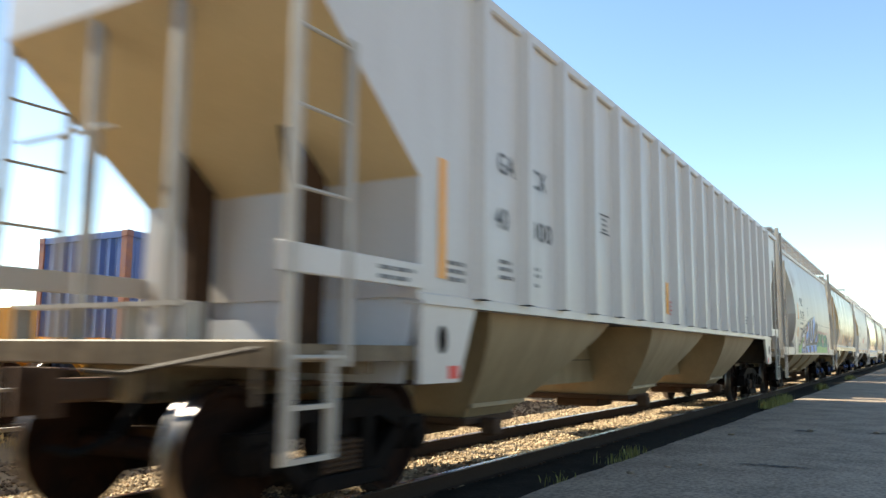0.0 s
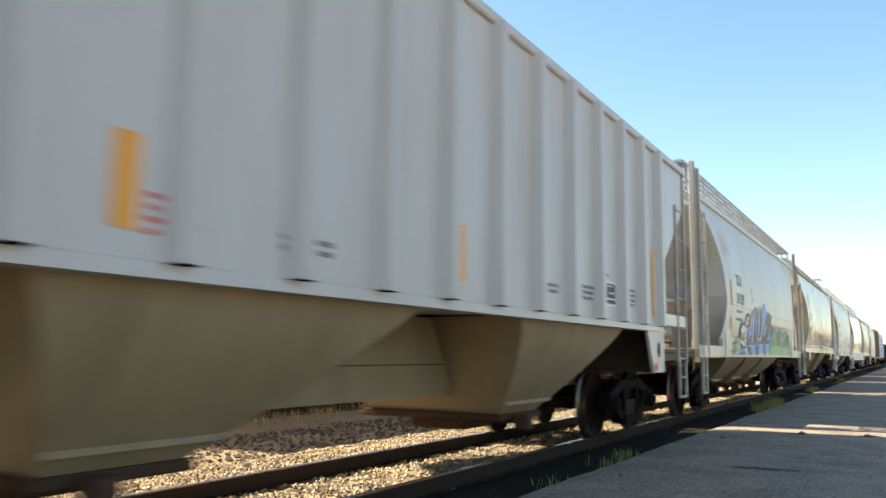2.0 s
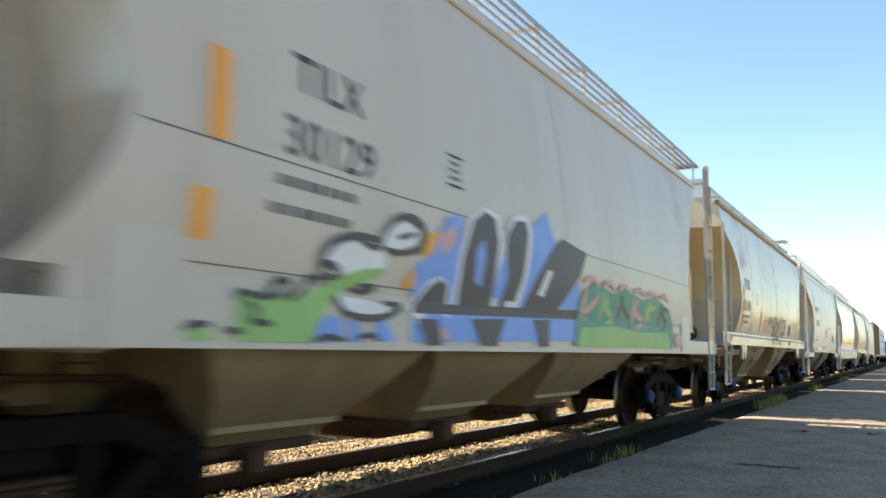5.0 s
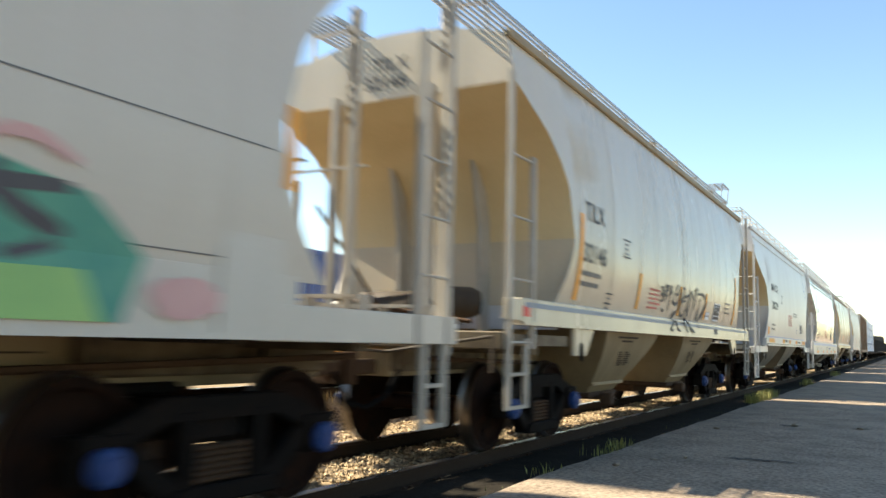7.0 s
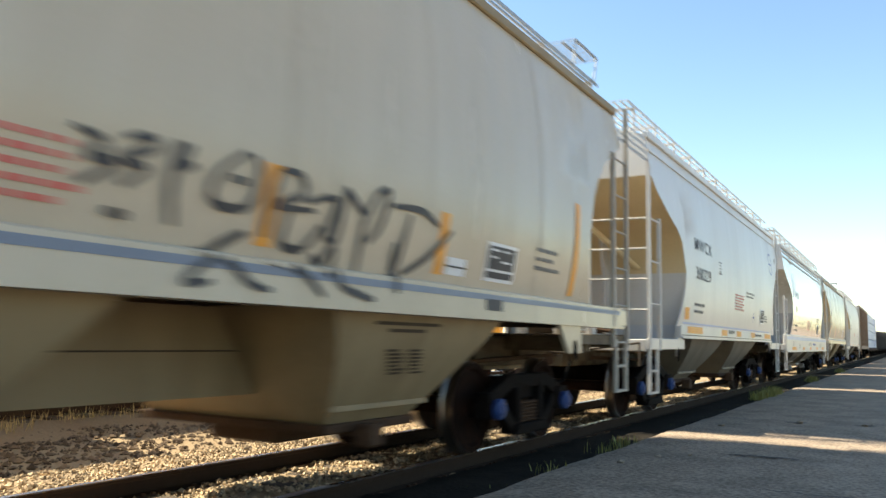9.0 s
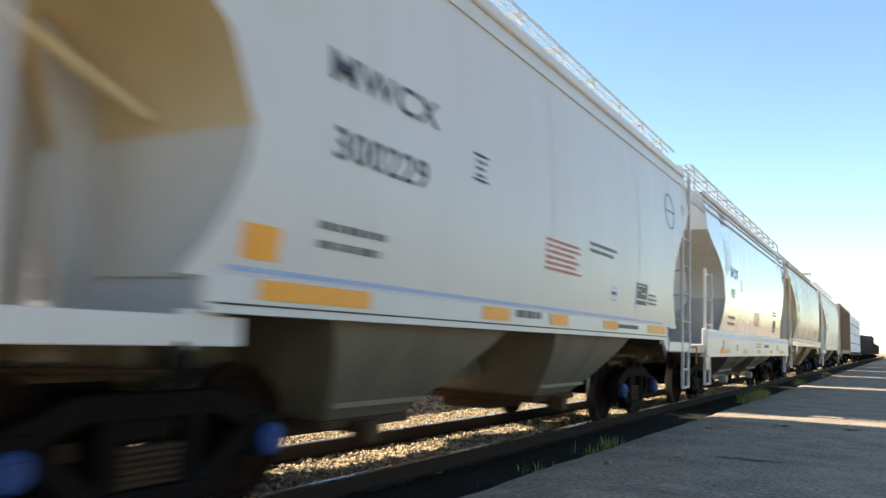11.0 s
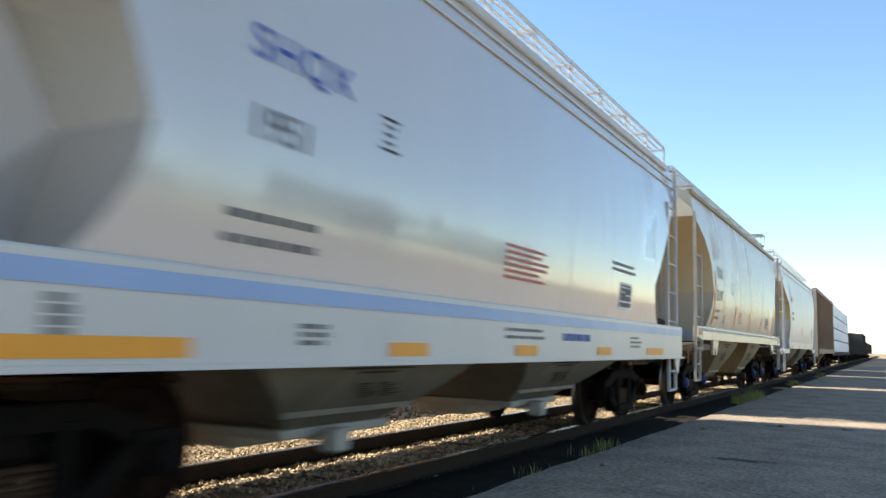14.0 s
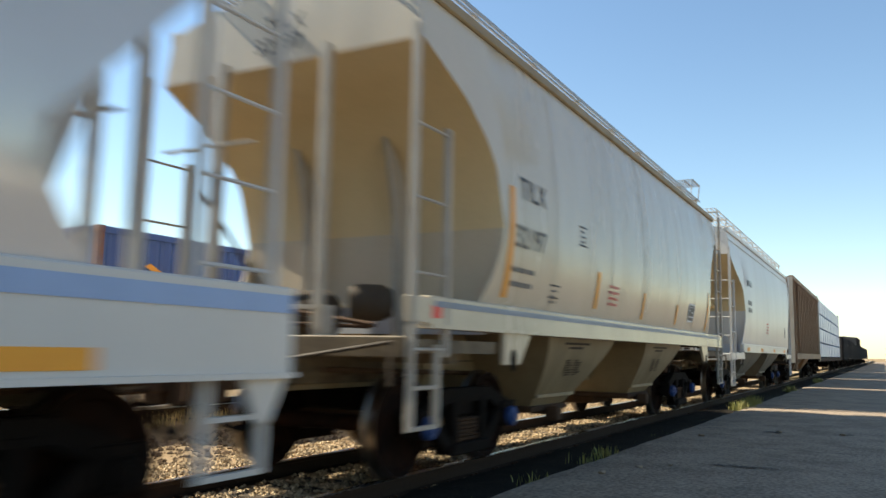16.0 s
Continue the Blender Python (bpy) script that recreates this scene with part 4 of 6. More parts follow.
                if s > 0:
                    y = (p0 + p1) / 2 - 0.12
                    y = L - y if end else y
                    # flat black disc on the panel paints the dark inside of the hole
                    bm = bmesh.new()
                    n = 14
                    vs = [bm.verts.new((1.549, y + 0.07 * math.cos(k * math.tau / n), s0 - 0.27 + 0.11 * math.sin(k * math.tau / n))) for k in range(n)]
                    bm.faces.new(vs)
                    part("jacking_hole", bm, "hole", pan)
    # running board: grating on brackets over the roof
    rb0, rb1, rbz = car["board"]
    for s in (-1, 1):
        bm = bmesh.new()
        bw = car.get("bar", 0.007)
        for k in range(8):
            x = rb0 + (rb1 - rb0) * k / 7
            edge = k in (0, 7)
            box(bm, s * x - bw, s * x + bw, 0.0, L, rbz - (0.045 if edge else 0.03), rbz)
        y = 0.03
        while y < L:
            xa, xb = sorted((s * rb0, s * rb1))
            box(bm, xa, xb, y - 0.006, y + 0.006, rbz - 0.014, rbz + 0.002)
            y += car.get("pitch", 0.11)
        board = part("running_board", bm, car.get("board_paint", "grate"), ob, "open steel grating walkway along the roof")
        one = None
        y = 0.3
        while y < L:
            if one is None:
                bm = bmesh.new()
                xa, xb = sorted((s * rb0, s * rb1))
                box(bm, xa, xb, -0.02, 0.02, rbz - 0.08, rbz - 0.045)
                rod(bm, (s * rb0, 0, rbz - 0.05), (s * rb0, 0, eave + (ridge - eave) * 0.4), 0.02)
                rod(bm, (s * rb1, 0, rbz - 0.05), (s * min(rb1, ue - 0.05), 0, eave), 0.02)
                one = part("bracket", bm, mat_frame, board)
                one.matrix_basis = pose(0, y, 0)
            else:
                again(one, board, pose(0, y, 0))
            y += car.get("bracket", 1.6)
    for y in (0.0, L - 0.3) if car.get("tall_post") else ():
        bm = bmesh.new()
        k = -rb1
        while k <= rb1:
            box(bm, k - 0.005, k + 0.005, y, y + 0.3, rbz - 0.03, rbz - 0.003)
            k += 0.11
        for yy in (y, y + 0.3):
            box(bm, -rb1, rb1, yy - 0.012, yy + 0.012, rbz - 0.045, rbz)
        part("end_walkway", bm, car.get("board_paint", "grate"), ob)
    for z in car.get("flanges", ()):
        for s in (-1, 1):
            u = side_u(car, z)
            part("flange", box(bmesh.new(), s * u - 0.022, s * u + 0.022, yt, L - ytail, z - 0.014, z + 0.014), car.get("flange_paint", mat_side), ob, "thin ridge along the top of the side sheet")
    if car.get("roof_step"):
        ya, yc, zt2 = car["roof_step"]
        bm = bmesh.new()
        for xx in (rb1 - 0.3, rb1 - 0.12, rb1 + 0.06):
            box(bm, xx - 0.012, xx + 0.012, ya, yc, zt2 - 0.03, zt2)
        for yy in np.linspace(ya, yc, 6):
            box(bm, rb1 - 0.31, rb1 + 0.07, yy - 0.008, yy + 0.008, zt2 - 0.025, zt2 - 0.005)
        for yy in (ya + 0.02, yc - 0.02):
            rod(bm, (rb1 + 0.06, yy, zt2), (rb1 + 0.02, yy, rbz - 0.03), 0.014)
            rod(bm, (rb1 - 0.28, yy, zt2), (rb1 - 0.28, yy, rbz - 0.03), 0.014)
        part("roof_platform", bm, car.get("board_paint", "grate"), ob, "small raised platform at the end of the roof walkway")
    for y, cap in zip(car["trucks"], car["caps"]):
        build_truck(ob, y, cap)
    return car


# ---- other vehicles ----
def build_brown_car(y0, L):
    ob = thing("ribbed_hopper_car", pose(TRACK, y0, 0), "brown ribbed steel hopper car with stained sides", "freight car", "cars of the train")
    w, eave = 1.5, 4.4
    bm = bmesh.new()
    secs = []
    for y, z in [(0.1, 3.2), (0.9, 2.2), (1.4, 1.5), (L - 1.4, 1.5), (L - 0.9, 2.2), (L - 0.1, 3.2)]:
        secs.append([(w, y, z), (w, y, eave), (0.7, y, eave + 0.12), (-0.7, y, eave + 0.12), (-w, y, eave), (-w, y, z)])
    loft(bm, secs)
    part("body", bm, "brown_car", ob)
    rib = None
    for k in range(15):
        y = 1.5 + (L - 3.0) * k / 14
        for s in (-1, 1):
            if rib is None:
                bm = box(bmesh.new(), 0, 0.1, -0.06, 0.06, 1.2, eave - 0.03, 0.01)
                rib = part("rib", bm, "brown_car", ob)
                rib.matrix_basis = pose(w, y, 0)
            else:
                again(rib, ob, pose(s * w, y, 0, 0, 0, 0 if s > 0 else 180))
    for s in (-1, 1):
        bm = box(bmesh.new(), s * w - 0.08, s * w + 0.1, 0.1, L - 0.1, eave - 0.1, eave + 0.06)
        part("roof_rail", bm, "brown_car", ob)
        bm = box(bmesh.new(), s * w - 0.08, s * w + 0.1, 0.1, L - 0.1, 1.05, 1.3)
        part("side_sill", bm, "brown_car", ob)
        for y in (0.12, L - 0.12):
            bm = box(bmesh.new(), s * w - 0.08, s * w + 0.08, y - 0.08, y + 0.08, 0.9, eave)
            part("corner_post", bm, "frame_grey", ob)
        build_ladder(ob, s * 1.6, 0.12, 0.55, 0.6, eave - 0.1, 9, "brown_car")
    for a, b in ((1.6, L / 3), (L / 3, 2 * L / 3), (2 * L / 3, L - 1.6)):
        c = (a + b) / 2
        bm = bmesh.new()
        loft(bm, [[(-1.4, a, 1.5), (1.4, a, 1.5), (1.4, b, 1.5), (-1.4, b, 1.5)], [(-0.8, c - 0.5, 0.5), (0.8, c - 0.5, 0.5), (0.8, c + 0.5, 0.5), (-0.8, c + 0.5, 0.5)]])
        part("hopper_bay", bm, "brown_car", ob)
    bm = box(bmesh.new(), -0.25, 0.25, 0.05, L - 0.05, 0.78, 1.1)
    box(bm, -1.5, 1.5, 0.05, 0.3, 0.85, 1.15)
    box(bm, -1.5, 1.5, L - 0.3, L - 0.05, 0.85, 1.15)
    part("centre_sill", bm, "truck", ob)
    for y, way in ((0.1, -1), (L - 0.1, 1)):
        build_coupler(ob, y, way)
    for y in (1.9, L - 1.9):
        build_truck(ob, y)
    return ob


def build_lumber_car(y0, L):
    ob = thing("lumber_flat_car", pose(TRACK, y0, 0), "flat car loaded with stacks of white-wrapped lumber", "freight car", "cars of the train")
    bm = box(bmesh.new(), -1.5, 1.5, 0, L, 0.9, 1.12, 0.02)
    part("deck", bm, "rust", ob)
    bm = bmesh.new()
    box(bm, -0.12, 0.12, 0.3, L - 0.3, 1.12, 4.55)
    for y in (0.2, L - 0.2):
        box(bm, -1.45, 1.45, y - 0.12, y + 0.12, 1.12, 4.7)
    part("bulkhead", bm, "truck", ob)
    pack = None
    n = 6
    step = (L - 0.9) / n
    for k in range(n):
        for r in range(4):
            for s in (-1, 1):
                m = pose(s * 0.82, 0.45 + step * (k + 0.5) + random.uniform(-0.05, 0.05), 1.17 + r * 0.86, 0, 0, 0 if s > 0 else 180)
                if pack is None:
                    bm = box(bmesh.new(), -0.62, 0.66, -step / 2 + 0.04, step / 2 - 0.04, 0, 0.79, 0.03)
                    pack = part("lumber_pack", bm, "wrap", ob, "wrapped bundle of lumber")
                    pack.matrix_basis = m
                else:
                    again(pack, ob, m)
    strap = None
    for k in range(n * 2):
        for s in (-1, 1):
            m = pose(s * 1.49, 0.45 + step * (k + 0.5) / 2, 0)
            if strap is None:
                bm = box(bmesh.new(), -0.008, 0.008, -0.03, 0.03, 1.12, 4.58)
                strap = part("strap", bm, "stripe_blue", ob)
                strap.matrix_basis = m
            else:
                again(strap, ob, m)
    for y, way in ((0.1, -1), (L - 0.1, 1)):
        build_coupler(ob, y, way)
    for y in (2.2, L - 2.2):
        build_truck(ob, y)
    return ob


def build_gondola(y0, L, top):
    ob = thing("gondola_car", pose(TRACK, y0, 0), "black steel gondola car with a heaped dark load", "freight car", "cars of the train")
    bm = bmesh.new()
    for s in (-1, 1):
        box(bm, s * 1.5 - 0.06, s * 1.5 + 0.06, 0.1, L - 0.1, 1.0, top)
    for y in (0.1, L - 0.2):
        box(bm, -1.44, 1.44, y, y + 0.1, 1.0, top)
    box(bm, -1.44, 1.44, 0.2, L - 0.2, 1.0, 1.1)
    part("body", bm, "black_car", ob)
    rib = None
    for k in range(12):
        y = 0.3 + (L - 0.6) * k / 11
        for s in (-1, 1):
            if rib is None:
                bm = box(bmesh.new(), -0.05, 0.1, -0.06, 0.06, 1.0, top - 0.02)
                rib = part("rib", bm, "black_car", ob)
                rib.matrix_basis = pose(1.56, y, 0)
            else:
                again(rib, ob, pose(s * 1.56, y, 0, 0, 0, 0 if s > 0 else 180))
    bm = bmesh.new()
    rows = []
    for i in range(25):
        y = 0.25 + (L - 0.5) * i / 24
        rows.append([bm.verts.new((-1.42 + 0.355 * k, y, top - 0.15 + 0.3 * math.sin(math.pi * k / 8) * (0.7 + 0.3 * math.sin(i * 0.9)) + random.uniform(-0.04, 0.04))) for k in range(9)])
    for a, b in zip(rows, rows[1:]):
        for k in range(8):
            bm.faces.new((a[k], a[k + 1], b[k + 1], b[k]))
    part("load", bm, "coal", ob)
    bm = box(bmesh.new(), -0.3, 0.3, 0.05, L - 0.05, 0.75, 1.0)
    part("centre_sill", bm, "truck", ob)
    for y, way in ((0.1, -1), (L - 0.1, 1)):
        build_coupler(ob, y, way)
    for y in (2.0, L - 2.0):
        build_truck(ob, y)
    return ob


def build_container(y0, L, z0, paint, post, label, centre=FAR_TRACK):
    ob = thing("shipping_container", pose(centre, y0, z0), label, "container")
    H, W = 2.75, 1.22
    bm = bmesh.new()

    def wall(points):
        lo = [bm.verts.new((x, y, 0.12)) for x, y in points]
        hi = [bm.verts.new((x, y, H - 0.1)) for x, y in points]
        for i in range(len(points) - 1):
            bm.faces.new((lo[i], lo[i + 1], hi[i + 1], hi[i]))

    def corrugate(length, depth=0.036, pitch=0.278):
        pts, t = [], 0.1
        while t < length - 0.1 - pitch:
            pts += [(t, 0), (t + pitch * 0.25, 0), (t + pitch * 0.5, depth), (t + pitch * 0.75, depth)]
            t += pitch
        return pts + [(t, 0), (length - 0.05, 0)]
    side = corrugate(L)
    for s in (-1, 1):
        wall([(s * (W - 0.02 - d), t) for t, d in side])
    end = corrugate(2 * W, 0.045, 0.26)
    for y, s in ((0, 1), (L, -1)):
        wall([(-W + t, y + s * (0.02 + d)) for t, d in end])
    part("wall", bm, paint, ob)
    bm = box(bmesh.new(), -W + 0.03, W - 0.03, 0.03, L - 0.03, H - 0.12, H - 0.03)
    part("roof", bm, paint, ob)
    bm = box(bmesh.new(), -W + 0.03, W - 0.03, 0.03, L - 0.03, 0.05, 0.15)
    part("floor_frame", bm, paint, ob)
    for s in (-1, 1):
        for z in (0.06, H - 0.06):
            a, b = sorted((s * (W - 0.06), s * W))
            bm = box(bmesh.new(), a, b, 0.1, L - 0.1, z - 0.06, z + 0.05)
            part("side_beam", bm, paint, ob)
        for y in (0, L):
            a, b = sorted((s * (W - 0.15), s * (W + 0.003)))
            c, d = (y - 0.003, y + 0.12) if y == 0 else (y - 0.12, y + 0.003)
            bm = box(bmesh.new(), a, b, c, d, 0.02, H - 0.02, 0.01)
            p = part("corner_post", bm, post, ob, "rust-stained corner post")
            for z in (0.0, H - 0.118):
                bm = box(bmesh.new(), a - 0.006, b + 0.006, c - 0.008, d + 0.008, z, z + 0.12, 0.012)
                part("corner_casting", bm, post, p)
    for y in (0, L):
        for z in (0.06, H - 0.06):
            c, d = (y, y + 0.06) if y == 0 else (y - 0.06, y)
            bm = box(bmesh.new(), -W + 0.15, W - 0.15, c, d, z - 0.06, z + 0.05)
            part("end_beam", bm, paint, ob)
    return ob


def build_well_car(y0, L):
    ob = thing("well_car", pose(FAR_TRACK, y0, 0), "yellow-orange container well car on the second track", "freight car")
    for s in (-1, 1):
        bm = bmesh.new()
        a, b = sorted((s * 1.26, s * 1.42))
        prism(bm, [(0.5, 1.18), (L - 0.5, 1.18), (L - 1.2, 0.42), (1.2, 0.42)], a, b)
        a, b = sorted((s * 1.24, s * 1.5))
        box(bm, a, b, 0.4, L - 0.4, 1.1, 1.26)
        part("side_girder", bm, "yellow", ob)
        rib = None
        k = 1.4
        while k < L - 1.2:
            bm = box(bmesh.new(), -0.04, 0.05, -0.05, 0.05, 0.45, 1.12)
            if rib is None:
                rib = part("stiffener", bm, "yellow", ob)
                rib.matrix_basis = pose(s * 1.42, k, 0)
            else:
                bm.free()
                again(rib, ob, pose(s * 1.42, k, 0))
            k += 1.1
    for y, s in ((0, 1), (L, -1)):
        bm = bmesh.new()
        a, b = sorted((y + s * 0.1, y - s * 2.3))
        box(bm, -0.9, 0.9, a, b, 1.1, 1.3, 0.02)
        a, b = sorted((y + s * 0.05, y - s * 0.25))
        box(bm, -1.42, 1.42, a, b, 1.12, 1.72, 0.02)
        part("end_platform", bm, "yellow", ob)
        bm = bmesh.new()
        for x in (-1.3, 0, 1.3):
            rod(bm, (x, y - s * 2.2, 1.2), (x, y - s * 2.2, 2.1), 0.02)
        rod(bm, (-1.3, y - s * 2.2, 2.1), (1.3, y - s * 2.2, 2.1), 0.02)
        part("handrail", bm, "frame_white", ob)
        build_truck(ob, y - s * 1.2)
    bm = box(bmesh.new(), -1.2, 1.2, 0.8, L - 0.8, 0.3, 0.36)
    part("well_floor", bm, "truck", ob)
    return ob


# ---- the train ----
A_LABEL = "grey ribbed covered hopper car with orange reflective strips"
SPEC_A = dict(w=1.53, eave=4.22, ridge=4.38, sheet=1.54, curve=None, slope=((0.02, 3.6), (1.48, 2.45)), paint="paint_a", frame="frame_grey", sill=(1.50, 1.58, 1.54),
              sill_y=1.48, bulk=0.9, deck=1.2, cross=2.35, lad=(0.08, 0.62), lad_z=(0.5, 3.2), tie=(1.60, 1.78), under="tan_steel", spout=0.85, mouth=0.55,
              bays=((2.85, 6.15, 3.4, 4.35), (7.95, 11.25, 8.45, 9.4), (13.05, 16.35, 13.7, 14.65)), panel=(1.5, 2.35, 0.9), board=(0.35, 0.8, 4.5), trucks=(1.25, 17.75), caps=("truck", "truck"),
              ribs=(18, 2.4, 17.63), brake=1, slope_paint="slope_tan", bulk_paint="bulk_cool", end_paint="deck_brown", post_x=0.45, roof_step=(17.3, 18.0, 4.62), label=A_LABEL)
CURVE_C = (1.55, 2.45, 4.2, 1.47, 1.40)
SPEC_B = dict(w=1.6, eave=4.2, ridge=4.42, sheet=1.50, curve=(1.3, 2.3, 4.2, 1.5, 1.33), slope=((0.85, 4.02), (1.04, 3.88), (1.45, 3.61), (1.85, 3.19), (2.14, 2.78), (2.22, 2.35)), wing=0.5, paint="paint_b", frame="frame_grey",
              sill=(1.14, 1.52, 1.54), sill_y=1.95, bulk=1.1, deck=1.28, cross=2.45, lad=(0.15, 0.6), lad_z=(0.5, 3.8), tie=(1.12, 1.34), under="tan_steel",
              spout=0.8, mouth=0.5, bays=((2.9, 5.2, 3.5, 4.5), (5.3, 7.6, 5.9, 6.9), (7.8, 10.6, 8.3, 9.4)), board=(0.55, 1.3, 4.72), trucks=(2.2, 13.2), caps=("truck", "blue_cap"), tall_post=4.68, end_paint="deck_brown", strut_paint="frame_grey", strut=(0.95, 0.03), column=0.2, post_x=0.5, tank=(0.85, 1.35, 0.95), corner_plate=(2.12, 2.62, 1.97),
              seams=(2.6, 7.6, 12.6), bracket=1.45, pitch=0.12, bar=0.011, slope_paint="slope_grey", tank_paint="frame_grey", label="light grey rounded covered hopper car with colourful graffiti")
SPEC_C = dict(w=1.6, eave=4.2, ridge=4.42, sheet=1.57, curve=CURVE_C, slope=((0.2, 3.7), (0.9, 3.36), (1.38, 2.98), (1.57, 2.62), (1.62, 2.3)), wing=0.32, paint="paint_c", frame="frame_grey", sill=(1.33, 1.58, 1.55),
              sill_y=0.3, bulk=1.3, deck=1.25, cross=2.6, lad=(0.06, 0.6), lad_z=(0.55, 3.0), tie=(1.36, 1.56), under="tan_steel", spout=0.95, mouth=0.5,
              bays=((3.2, 5.75, 3.8, 4.9), (7.35, 9.9, 7.9, 9.0)), panel=(1.75, 2.4, 1.02), board=(0.6, 1.12, 4.68), trucks=(2.0, 11.35), caps=("blue_cap", "blue_cap"),
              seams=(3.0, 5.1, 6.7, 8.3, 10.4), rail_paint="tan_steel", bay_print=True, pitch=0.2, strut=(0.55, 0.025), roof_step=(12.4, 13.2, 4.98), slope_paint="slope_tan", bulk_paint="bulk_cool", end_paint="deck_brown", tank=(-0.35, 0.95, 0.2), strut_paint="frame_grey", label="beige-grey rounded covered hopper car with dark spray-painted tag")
SPEC_D = dict(w=1.6, eave=4.22, ridge=4.45, sheet=1.45, curve=(1.4, 2.4, 4.22, 1.54, 1.44), slope=((0.2, 3.6), (0.4, 3.42), (1.04, 3.13), (1.72, 2.89), (1.98, 2.52), (2.02, 2.3)), wing=0.42, slope_rear=((0.08, 3.55), (0.85, 2.98), (1.33, 2.52), (1.48, 2.1)), paint="paint_d", frame="frame_white",
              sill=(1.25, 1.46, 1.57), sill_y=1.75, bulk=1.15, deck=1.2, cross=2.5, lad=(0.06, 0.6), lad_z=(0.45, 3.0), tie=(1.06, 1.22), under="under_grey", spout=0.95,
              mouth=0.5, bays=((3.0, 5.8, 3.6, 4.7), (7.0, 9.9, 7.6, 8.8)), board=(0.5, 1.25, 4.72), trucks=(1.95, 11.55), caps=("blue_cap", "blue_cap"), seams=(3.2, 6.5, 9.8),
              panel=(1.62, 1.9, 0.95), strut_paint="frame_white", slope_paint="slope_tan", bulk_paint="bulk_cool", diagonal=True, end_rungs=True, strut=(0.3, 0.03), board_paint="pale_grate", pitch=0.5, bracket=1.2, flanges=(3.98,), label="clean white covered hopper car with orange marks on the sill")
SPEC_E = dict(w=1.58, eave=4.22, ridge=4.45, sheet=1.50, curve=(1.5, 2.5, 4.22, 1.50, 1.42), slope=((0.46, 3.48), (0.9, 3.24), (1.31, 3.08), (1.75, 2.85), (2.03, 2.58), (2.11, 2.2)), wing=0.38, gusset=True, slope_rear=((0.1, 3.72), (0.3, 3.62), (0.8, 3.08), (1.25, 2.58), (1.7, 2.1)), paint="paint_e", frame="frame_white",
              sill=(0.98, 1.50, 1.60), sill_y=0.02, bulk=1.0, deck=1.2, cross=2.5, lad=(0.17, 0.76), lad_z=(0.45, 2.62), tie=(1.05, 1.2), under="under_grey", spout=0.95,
              mouth=0.5, bays=((3.0, 5.9, 3.9, 5.15), (7.0, 10.25, 7.75, 9.0)), board=(0.5, 1.3, 4.72), trucks=(1.85, 11.85), brake=1, caps=("truck", "truck"), sill_paint="paint_d", rail_paint="frame_white",
              gate_paint="frame_grey", rise=0.05, strut_paint="frame_white", slope_paint="slope_grey", bulk_paint="bulk_cool", shear_plates=True, bay_print=True, strut=(0.38, 0.02), brace=0.5, post_x=0.25, board_paint="pale_grate", bar=0.014, pitch=0.5, bracket=1.2, flange_paint="frame_white", flanges=(3.9, 4.06), label="glossy light grey covered hopper car with blue sill stripe")


def stripes(car, marks):
    for y, z0, z1, wd in marks:
        rect("reflective_strip", car, y, y + wd, z0, z1, "orange", "vertical orange reflective strip", lift=0.008)


def frame_box(car, y0, y1, z0, z1, seed):
    """A small lettered box: a line above and below, rows of print between."""
    for zz in (z0, z1 - 0.02):
        rect("small_print", car, y0, y1, zz, zz + 0.02, "ink")
    bars(car, y0 + 0.05, z1 - 0.08, y1 - y0 - 0.1, 3, 0.025, 0.035, "faint_ink", seed)


def data_block(car, y, z, w, h):
    rect("data_panel", car, y - 0.03, y + w + 0.03, z - 0.03, z + h + 0.03, "white", lift=0.006)
    rect("data_panel", car, y, y + w, z + h * 0.28, z + h, "ink", lift=0.009)
    rect("data_panel", car, y, y + w, z, z + h * 0.2, "ink", lift=0.009)
    for a, b, c in ((0.06, 0.4, 0.84), (0.55, 0.75, 0.84), (0.1, 0.3, 0.62), (0.5, 0.85, 0.5)):
        rect("small_print", car, y + w * a, y + w * b, z + h * c, z + h * (c + 0.07), "white", lift=0.012)


